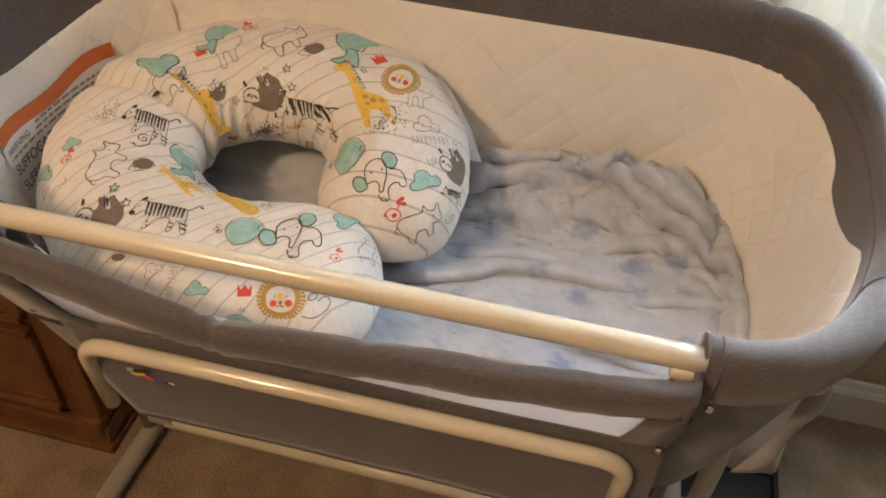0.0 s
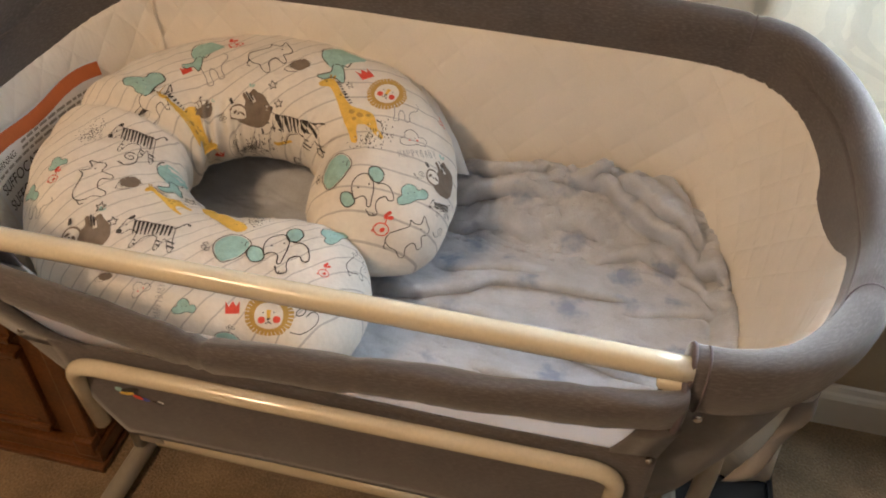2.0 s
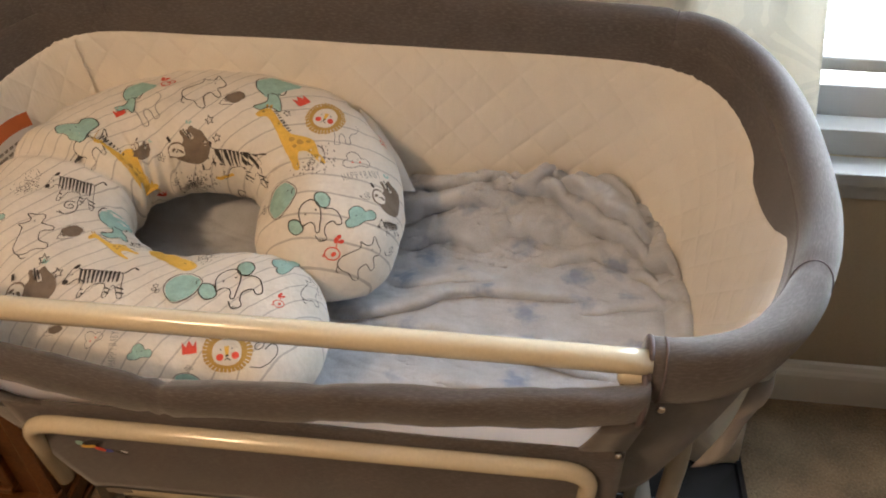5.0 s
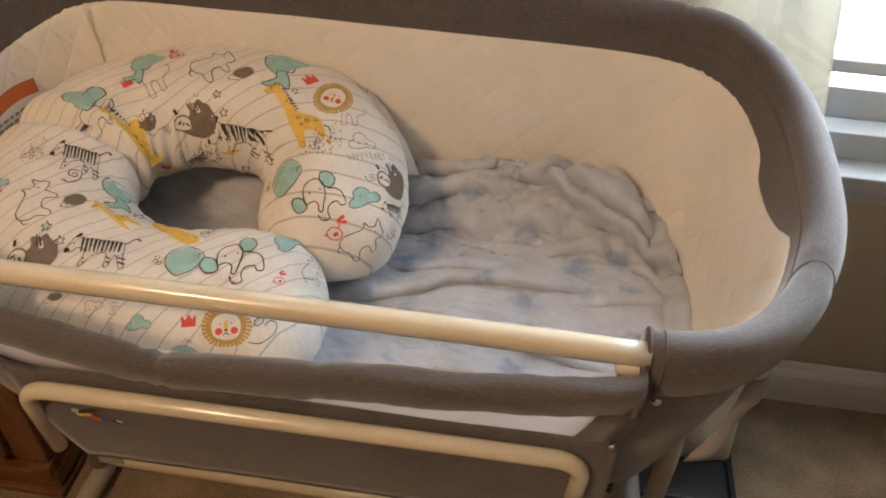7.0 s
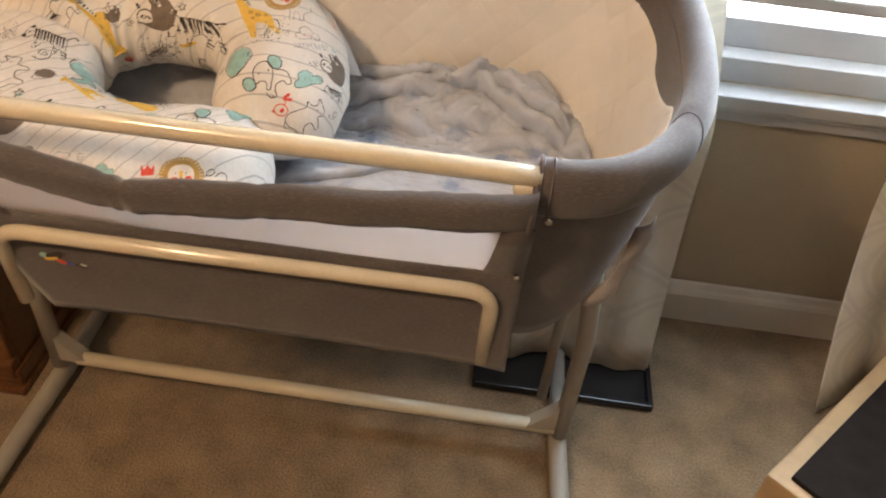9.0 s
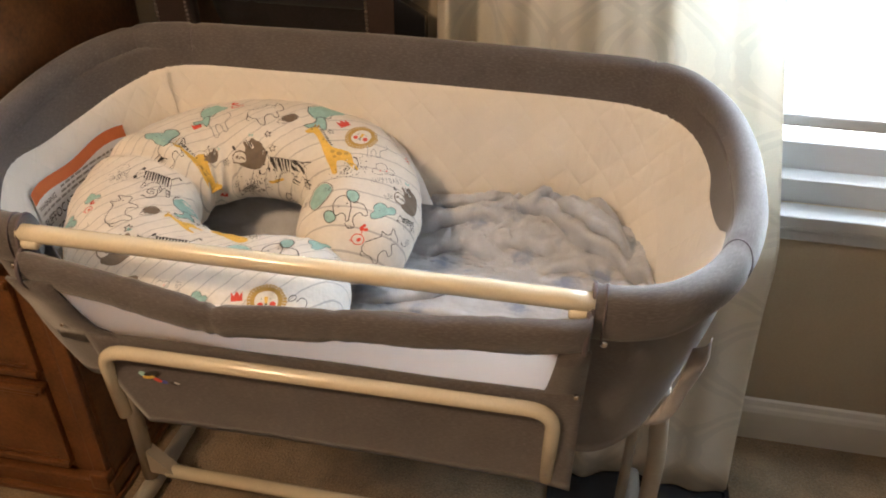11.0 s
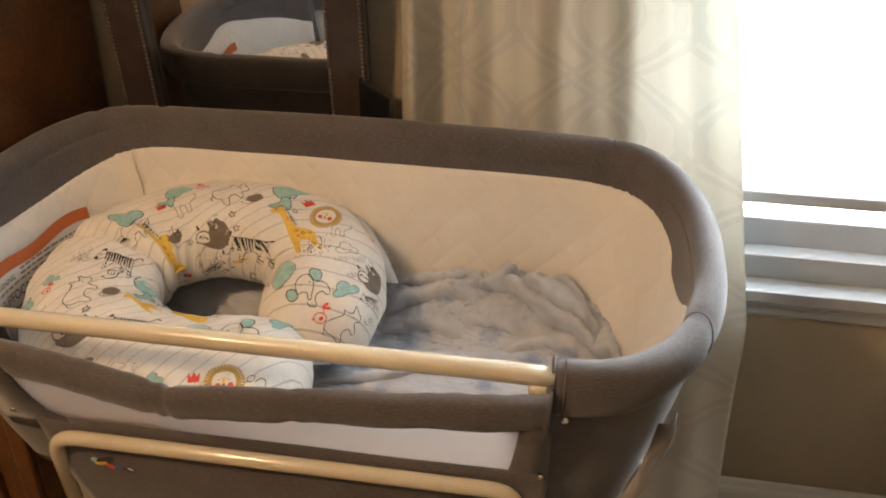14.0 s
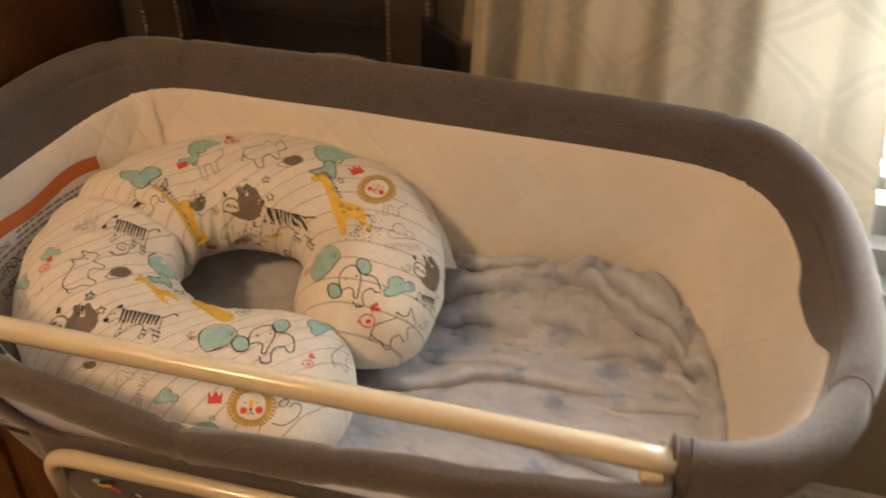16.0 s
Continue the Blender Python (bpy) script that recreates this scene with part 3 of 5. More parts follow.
for x, y, z in ((-0.272, 0.024, 0.488), (0.290, 0.020, 0.497)):
    bm = bmesh.new()
    bmesh.ops.create_uvsphere(bm, u_segments=8, v_segments=6, radius=0.003, matrix=Matrix.Translation((x, y - 0.009, z + 0.018)))
    part("rivet", bm, PLASTIC, bar, smooth=True)
# base
floor_tray_bm = box_bm((-0.29, 0.085, 0.490), (0.30, 0.41, 0.499), 0.004)
part("base_board", floor_tray_bm, GREY, bassinet, "grey fabric base board")
tube("base_tube", [(-0.41, 0.262, 0.070), (0.445, 0.262, 0.064)], 0.013, TUBE, bassinet, sides=16)
for s, x in ((1, 0.457), (-1, -0.450)):
    leg = tube("leg", rounded([(x, 0.265, 0.045), (x, 0.265, 0.30), (x * 0.94, 0.26, 0.56)], 0.03), 0.0145, PLASTIC, bassinet, "greyish cream steel leg", 16)
    if s > 0:
        tube("leg_brace", [(x - 0.035, 0.33, 0.06), (x - 0.03, 0.36, 0.30), (x - 0.03, 0.36, 0.5)], 0.009, PLASTIC, bassinet)
    tube("foot", [(x, 0.48, 0.016), (x, 0.27, 0.022), (x - s * -0.012, 0.05, 0.02), (x - s * -0.02, -0.16, 0.016)], [0.013, 0.017, 0.016, 0.013], PLASTIC, bassinet, sides=16)
    bm = bmesh.new()
    for q in ((x - s * 0.012, 0.25, 0.072), (x - s * 0.012, 0.275, 0.072), (x - s * 0.065, 0.25, 0.067), (x - s * 0.065, 0.275, 0.067), (x - s * 0.012, 0.25, 0.125), (x - s * 0.012, 0.275, 0.125)):
        bm.verts.new(q)
    bmesh.ops.convex_hull(bm, input=bm.verts)
    part("gusset", bm, PLASTIC, bassinet)
# care label hanging off the end
v = []
edge_a = spline([(0.438, 0.088, 0.674), (0.425, 0.074, 0.622), (0.398, 0.060, 0.570)], 12)
edge_b = spline([(0.457, 0.094, 0.688), (0.455, 0.092, 0.640), (0.430, 0.078, 0.585)], 12)
for i in range(12):
    for k in range(5):
        bow = 0.004 * math.sin(math.pi * k / 4) * (1 + math.sin(i * 0.8))
        v.append(edge_a[i] + (edge_b[i] - edge_a[i]) * k / 4 + np.array((bow, -bow, 0)))
ob = mesh_object("care_label", v, grid_faces(12, 5), CARE, bassinet, "white cloth care label")
ob.modifiers.new("thickness", "SOLIDIFY").thickness = 0.001

# mattress
bm = box_bm((-0.365, 0.078, 0.500), (0.365, 0.43, 0.553), 0)
bmesh.ops.bevel(bm, geom=[e for e in bm.edges if abs(e.verts[0].co.z - e.verts[1].co.z) > 0.01], offset=0.09, segments=6, profile=0.5, affect="EDGES")
bmesh.ops.bevel(bm, geom=[e for e in bm.edges if abs(e.verts[0].co.z - e.verts[1].co.z) < 0.001 and e.verts[0].co.z > 0.53], offset=0.02, segments=3, profile=0.5, affect="EDGES")
tagged(part("mattress", bm, WHITE_FABRIC, smooth=True), "thin white padded bassinet mattress", "mattress")

# ---- blanket ----
# folds: height, width behind the crest, and the crest's line in plan; each drops steeply towards the front
FOLDS = [
    (0.016, 0.020, [(0.148, 0.417), (0.191, 0.432), (0.243, 0.427), (0.289, 0.404), (0.338, 0.391), (0.375, 0.379), (0.408, 0.352), (0.424, 0.309)]),
    (0.012, 0.014, [(0.255, 0.441), (0.307, 0.413), (0.351, 0.400), (0.391, 0.394)]),
    (0.010, 0.014, [(0.040, 0.396), (0.097, 0.408), (0.148, 0.415), (0.185, 0.412)]),
    (0.010, 0.012, [(0.060, 0.425), (0.123, 0.436), (0.185, 0.444), (0.225, 0.440)]),
    (0.013, 0.012, [(0.215, 0.428), (0.240, 0.440), (0.275, 0.446), (0.304, 0.437)]),
    (0.012, 0.012, [(0.300, 0.440), (0.335, 0.432), (0.362, 0.428), (0.372, 0.410)]),
    (0.011, 0.022, [(-0.030, 0.232), (0.021, 0.240), (0.067, 0.253), (0.132, 0.290), (0.205, 0.300), (0.264, 0.299), (0.310, 0.292)]),
    (0.007, 0.016, [(0.050, 0.290), (0.125, 0.312), (0.190, 0.318)]),
    (0.008, 0.018, [(0.020, 0.222), (0.111, 0.228), (0.170, 0.214), (0.250, 0.190), (0.340, 0.168)]),
    (0.008, 0.014, [(0.050, 0.366), (0.114, 0.384), (0.175, 0.372)]),
    (0.005, 0.018, [(0.280, 0.270), (0.359, 0.290), (0.421, 0.300)]),
    (0.007, 0.010, [(0.240, 0.352), (0.290, 0.372), (0.330, 0.366)]),
    (0.006, 0.012, [(0.170, 0.385), (0.215, 0.392), (0.262, 0.378)]),
    (0.006, 0.012, [(0.345, 0.350), (0.385, 0.335), (0.410, 0.290)]),
    (0.006, 0.016, [(0.120, 0.150), (0.220, 0.140), (0.330, 0.120)]),
]


def ease(x):
    x = np.clip(x, 0, 1)
    return x * x * (3 - 2 * x)


def field(X, Y, fx, fy, k):
    """Noise over a grid of plan points."""
    return np.array([noise.noise((x * fx, y * fy, k)) for x, y in zip(X.ravel(), Y.ravel())]).reshape(X.shape)


NX, NY = 430, 230
A, B = np.meshgrid(np.linspace(0, 1, NX), np.linspace(0, 1, NY), indexing="ij")
A = np.where(A < 0.2, A * 2.0, 0.4 + (A - 0.2) * 0.75)
Y = 0.082 + 0.373 * B
XR = np.interp(Y, [0.082, 0.13, 0.20, 0.28, 0.34, 0.375, 0.405, 0.43, 0.455], [0.335, 0.388, 0.421, 0.427, 0.424, 0.416, 0.405, 0.394, 0.384])
XL = np.interp(Y, [0.082, 0.13, 0.20], [-0.27, -0.31, -0.33])
X = XL + (XR - XL) * A
wobble = field(X, Y, 26, 26, 5.0)
Z = 0.5575 + 0.0045 * field(X, Y, 9, 9, 2) + 0.0016 * field(X, Y, 30, 48, 4) + 0.0012 * field(X, Y, 85, 85, 6)
back = 0.034 * np.exp(-((X - 0.25) / 0.085) ** 2) + 0.042 * np.exp(-((X - 0.345) / 0.05) ** 2) + 0.030 * np.exp(-((X - 0.12) / 0.09) ** 2) + 0.034
back *= 0.35 + 0.65 * ease((XR - X) / 0.075)
Z += back * ease((Y - 0.355) / 0.085) * (1 + 0.17 * field(X, Y, 22, 14, 7))
DX, DY = np.zeros_like(X), np.zeros_like(Y)
for h, width, line in FOLDS:
    Q = spline(line, 60)
    near = np.full(X.shape, 9.0)
    gap, run, nx, ny = near.copy(), near.copy(), np.zeros_like(X), np.zeros_like(X)
    for i in range(59):
        ax, ay = Q[i]
        dx, dy = Q[i + 1] - Q[i]
        ln = math.hypot(dx, dy)
        u = np.clip(((X - ax) * dx + (Y - ay) * dy) / ln ** 2, 0, 1)
        ex, ey = X - ax - u * dx, Y - ay - u * dy
        g = np.hypot(ex, ey)
        better = g < near
        side = np.where(dx * ey - dy * ex >= 0, 1.0, -1.0)
        near = np.where(better, g, near)
        gap, run = np.where(better, g * side, gap), np.where(better, (i + u) / 59, run)
        nx, ny = np.where(better, -dy / ln, nx), np.where(better, dx / ln, ny)
    d = gap + 0.003 * wobble
    fade = ease(np.minimum(run, 1 - run) / 0.22) * (1 + 0.25 * wobble)
    crest = ease((d + 0.003) / 0.005) * np.exp(-(np.maximum(d, 0) / width) ** 2) * fade
    h *= 1.5
    Z += h * crest - 0.3 * h * fade * np.exp(-((d + 0.005) / 0.005) ** 2)
    DX -= 0.75 * h * crest * nx
    DY -= 0.75 * h * crest * ny
for k, (fx, fy, lean, size) in enumerate(((9, 30, 0.35, 0.0060), (15, 46, -0.45, 0.0042), (30, 74, 0.2, 0.0020))):
    crease = field(X + lean * Y, Y + lean * 0.5 * X, fx, fy, 11.0 + k)
    where = 0.25 + 0.75 * ease((Y - 0.30) / 0.12) * ease((X + 0.02) / 0.1)
    Z += size * where * (np.clip(1 - np.abs(crease) / 0.16, 0, 1) ** 1.5 - 0.25)
edge = np.minimum(XR - X, 0.2)
roll_up = ease((Y - 0.15) / 0.15)
Z += 0.016 * roll_up * np.exp(-((edge - 0.013) / 0.010) ** 2) - 0.006 * roll_up * np.exp(-((edge - 0.034) / 0.008) ** 2)
Z -= (0.010 + 0.020 * roll_up) * (1 - ease(edge / 0.008)) + 0.008 * (1 - ease(B * 33)) + 0.012 * (1 - ease((1 - B) * 33))
v = np.stack([X + DX, Y + DY, Z], -1).reshape(-1, 3)
ob = mesh_object("baby_blanket", v, grid_faces(NX, NY), BLANKET, uvs=np.stack([X, Y], -1).reshape(-1, 2))
mo = ob.modifiers.new("thickness", "SOLIDIFY")
mo.thickness, mo.offset = 0.005, -1
tagged(ob, "rumpled pale blue plush baby blanket with darker blue spots", "blanket")

# ---- nursing pillow ----
pillow = thing("nursing_pillow", "C-shaped white cotton nursing pillow with thin stripes and a colourful print", "pillow")
C = spline([(-0.066, 0.130), (-0.16, 0.118), (-0.255, 0.138), (-0.328, 0.200), (-0.350, 0.290), (-0.318, 0.378), (-0.24, 0.420), (-0.15, 0.425), (-0.07, 0.400), (-0.022, 0.340), (-0.014, 0.275)], 200)
CL = np.concatenate([[0], np.cumsum(np.linalg.norm(np.diff(C, axis=0), axis=1))])
ct = np.gradient(C, axis=0)
ct /= np.linalg.norm(ct, axis=1)[:, None]


def pillow_ring(c, t, k, s):
    """One cross-section of the pillow: centre c, direction t, scale k."""
    side = np.array((t[1], -t[0]))
    out = []
    for j in range(64):
        a = 2 * math.pi * j / 64
        lift = 0.565 + 0.066 + 0.165 * (c[1] - 0.13) + 0.012 * math.exp(-((c[0] + 0.16) / 0.14) ** 2 - ((c[1] - 0.43) / 0.07) ** 2)
        w, h = (0.084 + 0.006 * math.exp(-((c[1] - 0.12) / 0.06) ** 2)) * k, 0.069 * k
        x, z = math.cos(a), math.sin(a)
        if x > 0:
            w += 0.011 * k * (1 - float(smoothstep((s - 0.72) / 0.2)))
        x, z = math.copysign(abs(x) ** 0.92, x), math.copysign(abs(z) ** 0.92, z)
        q = np.array((c[0] + side[0] * w * x, c[1] + side[1] * w * x, lift + h * z))
        puck = 0.0042 * noise.noise((q[0] * 14, q[1] * 14, q[2] * 14)) + 0.0044 * (0.4 - abs(noise.noise((q[0] * 34, q[1] * 34, q[2] * 22 + 9)))) + 0.0010 * noise.noise((q[0] * 90, q[1] * 90, q[2] * 60)) + 0.0030 * noise.noise((s * 70, x * 3, 2)) * max(0, x) ** 4 * 1.5
        puck -= 0.013 * math.exp(-((s - 0.40) / 0.009) ** 2) * (0.6 + 0.4 * z) - 0.006 * math.exp(-((s - 0.425) / 0.012) ** 2)
        q += puck * np.array((side[0] * x, side[1] * x, z))
        out.append(q)
    return out


rings = []
for k in np.linspace(0, 1, 9)[:-1]:
    ang = k * math.pi / 2
    rings.append(pillow_ring(C[0] - ct[0] * 0.080 * math.cos(ang), ct[0], max(0.02, math.sin(ang)) ** 0.9, -0.08 * math.cos(ang)))
for i in range(len(C)):
    rings.append(pillow_ring(C[i], ct[i], 1.0, CL[i]))
for k in np.linspace(1, 0, 9)[1:]:
    ang = k * math.pi / 2
    rings.append(pillow_ring(C[-1] + ct[-1] * 0.075 * math.cos(ang), ct[-1], max(0.02, math.sin(ang)) ** 0.9, CL[-1] + 0.08 * math.cos(ang)))
v = [q for r in rings for q in r]
f = [q[::-1] for q in grid_faces(len(rings), 64, True)] + [tuple(range(64)), tuple((len(rings) - 1) * 64 + j for j in range(64))[::-1]]


def stripe_coord(q, ring):
    """The print's stripes run aslant and turn towards level on the far lobe."""
    g = 0.81 * q[0]
    if ring > 110 and q[0] > -0.2:
        t = min(1.0, (q[0] + 0.2) / 0.2)
        g = -0.162 + 0.162 * (t - t ** 3 + 0.5 * t ** 4)
    return g - 0.59 * q[1] - 0.25 * float(smoothstep((ring - 100) / 40)) * (q[2] - 0.63) + 2.0


cover = mesh_object("cover", v, f, PILLOW, pillow, uvs=[(stripe_coord(q, i // 64), q[2]) for i, q in enumerate(v)])
bpy.context.view_layer.update()
import collections


def drape(name, pieces, mt, center, e1, e2, tree, parent, lift=0.0007):
    """Lays flat outlines onto the pillow's cover. pieces: lists of 2D points in metres."""
    bm = bmesh.new()
    for pts in pieces:
        vs = [bm.verts.new((x, y, 0)) for x, y in pts]
        bm.faces.new(vs)
    bmesh.ops.triangulate(bm, faces=bm.faces[:])
    for _ in range(3):
        long = [e for e in bm.edges if e.calc_length() > 0.007]
        if not long:
            break
        bmesh.ops.subdivide_edges(bm, edges=long, cuts=1)
        bmesh.ops.triangulate(bm, faces=[f for f in bm.faces if len(f.verts) > 3])
    for q in bm.verts:
        p = center + e1 * q.co.x + e2 * q.co.y
        near, nrm, _, _ = tree.find_nearest(p)
        q.co = near + nrm * lift
    me = bpy.data.meshes.new(name)
    bm.to_mesh(me)
    bm.free()
    me.materials.append(mt)
    ob = new(name, me)
    ob.parent = parent
    return ob


def stroke(pts, w):
    """Quads along a polyline of width w."""
    out = []
    for (x0, y0), (x1, y1) in zip(pts, pts[1:]):
        d = math.hypot(x1 - x0, y1 - y0) or 1e-6
        nx, ny = -(y1 - y0) / d * w / 2, (x1 - x0) / d * w / 2
        out.append([(x0 + nx, y0 + ny), (x0 - nx, y0 - ny), (x1 - nx, y1 - ny), (x1 + nx, y1 + ny)])
    return out


def oval(cx, cy, rx, ry, n=18, turn=0.0, rough=0.0, seed=0):
    rng = random.Random(seed)
    out = []
    for k in range(n):
        a = 2 * math.pi * k / n
        m = 1 + rng.uniform(-rough, rough)
        x, y = rx * m * math.cos(a), ry * m * math.sin(a)
        out.append((cx + x * math.cos(turn) - y * math.sin(turn), cy + x * math.sin(turn) + y * math.cos(turn)))
    return out


def closed(pts):
    return pts + [pts[0]]


LETTERS = {"H": [[(0, 0), (0, 1)], [(0.6, 0), (0.6, 1)], [(0, 0.5), (0.6, 0.5)]], "A": [[(0, 0), (0.3, 1), (0.6, 0)], [(0.1, 0.4), (0.5, 0.4)]],
           "P": [[(0, 0), (0, 1), (0.5, 0.95), (0.55, 0.7), (0.45, 0.5), (0, 0.48)]], "Y": [[(0, 1), (0.3, 0.5), (0.6, 1)], [(0.3, 0.5), (0.3, 0)]],
           "B": [[(0, 0), (0, 1), (0.45, 0.95), (0.5, 0.72), (0.4, 0.54), (0, 0.52)], [(0.4, 0.54), (0.58, 0.3), (0.48, 0.04), (0, 0)]]}


def soft(pts, n=40):
    """A smooth closed outline through a few points."""
    return [tuple(p) for p in spline(pts, n, True)[:-1]]


def line(pts, w, n=24):
    """A smooth open pen line through a few points."""
    return stroke([tuple(p) for p in spline(pts, n)], w)


def shapes(kind, seed):
    """The print's plain shapes, of width 1: (material, lift, outlines)."""
    ink = 0.019
    rng = random.Random(seed)
    if kind == "whale":
        body = soft([(-0.44, -0.26), (-0.42, 0.0), (-0.22, 0.24), (0.1, 0.33), (0.38, 0.26), (0.47, 0.06), (0.42, -0.16), (0.2, -0.28), (-0.1, -0.32)])
        pen = stroke(closed(soft([(-0.46, -0.29), (-0.44, 0.02), (-0.24, 0.26), (0.1, 0.36), (0.4, 0.29), (0.5, 0.06), (0.45, -0.18), (0.2, -0.31), (-0.1, -0.35)])), ink)
        for cx, cy in ((-0.52, 0.30), (-0.42, 0.36), (-0.50, 0.20)):
            pen += stroke(closed(oval(cx, cy, 0.06, 0.045, 9)), ink * 0.8)
        return [(TEAL, 0, [body]), (INK, 1, pen + line([(0.3, -0.16), (0.38, -0.08), (0.46, -0.1)], ink, 8) + [oval(0.3, -0.02, 0.018, 0.018, 6)])]
    if kind == "tailed_whale":
        body = soft([(-0.22, -0.1), (-0.2, 0.12), (-0.05, 0.26), (0.2, 0.26), (0.42, 0.1), (0.5, -0.08), (0.3, -0.12), (0.05, -0.14), (-0.1, -0.24)])
        tail = soft([(-0.14, -0.08), (-0.28, -0.2), (-0.5, -0.16), (-0.46, -0.28), (-0.3, -0.32), (-0.24, -0.46), (-0.12, -0.34), (-0.04, -0.16)])
        return [(TEAL, 0, [body, tail]), (INK, 1, stroke(tail, ink * 0.8) + line([(-0.22, -0.06), (-0.21, 0.12), (-0.06, 0.28), (0.12, 0.3)], ink * 0.8, 12) + line([(-0.02, -0.14), (0.04, -0.2), (0.16, -0.13)], ink, 8))]
    if kind == "crown":
        return [(RED, 0, [[(-0.5, -0.4), (0.5, -0.4), (0.25, 0.1)], [(-0.5, -0.4), (0.25, 0.1), (0.0, 0.5), (-0.25, 0.05)], [(0.5, -0.4), (0.5, 0.45), (0.2, 0.0)], [(-0.5, -0.4), (-0.2, 0.0), (-0.5, 0.45)]])]
    if kind == "lion":
        mane = oval(0, 0, 0.5, 0.46, 40, rough=0.03, seed=2)
        rays = [q for a in range(34) for q in stroke([(0.40 * math.cos(a * 0.1848), 0.37 * math.sin(a * 0.1848)), (0.52 * math.cos(a * 0.1848), 0.48 * math.sin(a * 0.1848))], 0.016)]
        face = soft([(-0.24, -0.2), (-0.29, 0.02), (-0.2, 0.2), (0.02, 0.26), (0.22, 0.18), (0.29, 0.0), (0.22, -0.22), (0.0, -0.29)])
        return [(OCHRE, 0, [mane]), (PILLOW_WHITE, 1, [face]), (PILLOW_WHITE, 1, rays), (YELLOW, 2, [[(-0.05, 0.1), (0.05, 0.1), (0.03, -0.08), (-0.03, -0.08)]]),
                (RED, 2, [oval(-0.15, -0.1, 0.075, 0.07, 12), oval(0.16, -0.1, 0.075, 0.07, 12)]),
                (INK, 3, [oval(0, -0.09, 0.04, 0.025, 8), oval(-0.12, 0.04, 0.015, 0.02, 6), oval(0.12, 0.04, 0.015, 0.02, 6)] + line([(-0.07, -0.18), (0, -0.14), (0.07, -0.18)], 0.018, 6))]
    if kind == "giraffe":
        return [(YELLOW, 0, [soft([(-0.55, 0.34), (-0.5, 0.42), (-0.38, 0.47), (-0.31, 0.44), (-0.16, 0.26), (0.02, 0.1), (0.2, 0.09), (0.36, 0.06), (0.44, -0.06), (0.5, -0.2), (0.62, -0.36),
                                   (0.57, -0.39), (0.42, -0.24), (0.3, -0.17), (0.2, -0.2), (0.24, -0.34), (0.32, -0.5), (0.26, -0.51), (0.1, -0.3), (0.0, -0.18), (-0.08, -0.06), (-0.2, 0.12), (-0.36, 0.31), (-0.48, 0.3)], 90)]),
                (OCHRE, 1, [oval(0.06, 0.0, 0.045, 0.035, 8), oval(0.19, -0.03, 0.05, 0.04, 8), oval(0.3, 0.0, 0.04, 0.035, 8), oval(0.12, -0.1, 0.035, 0.03, 8)] + line([(-0.4, 0.46), (-0.42, 0.55)], 0.03, 3) + line([(-0.35, 0.46), (-0.35, 0.55)], 0.03, 3)),
                (INK, 1, [q for i in range(9) for q in stroke([(-0.3 + 0.035 * i, 0.43 - 0.038 * i), (-0.26 + 0.035 * i, 0.45 - 0.038 * i)], 0.02)] + [oval(-0.44, 0.39, 0.015, 0.015, 6)] + line([(0.45, -0.05), (0.54, -0.1), (0.55, -0.16)], 0.02, 6))]
    if kind == "dots":
        out = []
        for _ in range(90):
            x, y = rng.gauss(0, 0.24), rng.gauss(0, 0.13)
            out.append(oval(max(-0.5, min(0.5, x)), y, 0.010, 0.024, 6, -0.3))
        return [(INK, 0, out)]
    if kind == "hedgehog":
        spikes = [q for i in range(46) for q in [[(0.34 * math.cos(i * 0.09 - 0.4) + 0.08, 0.2 * math.sin(i * 0.09 - 0.4) + rng.uniform(-0.05, 0.05)), (0.30 * math.cos(i * 0.09 - 0.32) + 0.08, 0.18 * math.sin(i * 0.09 - 0.32)),
                                                  ((0.44 + rng.uniform(-0.04, 0.06)) * math.cos(i * 0.09 - 0.3) + 0.08, (0.3 + rng.uniform(-0.03, 0.05)) * math.sin(i * 0.09 - 0.3))]]]
        return [(TAUPE, 0, [oval(0.08, 0.02, 0.38, 0.22, 30, rough=0.08, seed=seed)] + spikes), (INK, 1, line([(-0.26, 0.04), (-0.44, -0.1), (-0.5, -0.2), (-0.36, -0.26), (0.0, -0.26)], 0.02, 14) + [oval(-0.5, -0.2, 0.03, 0.025, 7), oval(-0.36, -0.1, 0.015, 0.02, 6)])]
    if kind == "sloth":
        body = soft([(-0.1, 0.2), (-0.18, 0.36), (-0.12, 0.42), (0.0, 0.24), (0.02, 0.4), (0.1, 0.5), (0.2, 0.42), (0.38, 0.3), (0.5, 0.05), (0.46, -0.2), (0.28, -0.4), (0.0, -0.46), (-0.24, -0.4), (-0.3, -0.2), (-0.2, 0.0)], 60)
        face = soft([(-0.46, -0.04), (-0.4, 0.08), (-0.24, 0.1), (-0.12, 0.0), (-0.14, -0.18), (-0.28, -0.26), (-0.42, -0.2)])
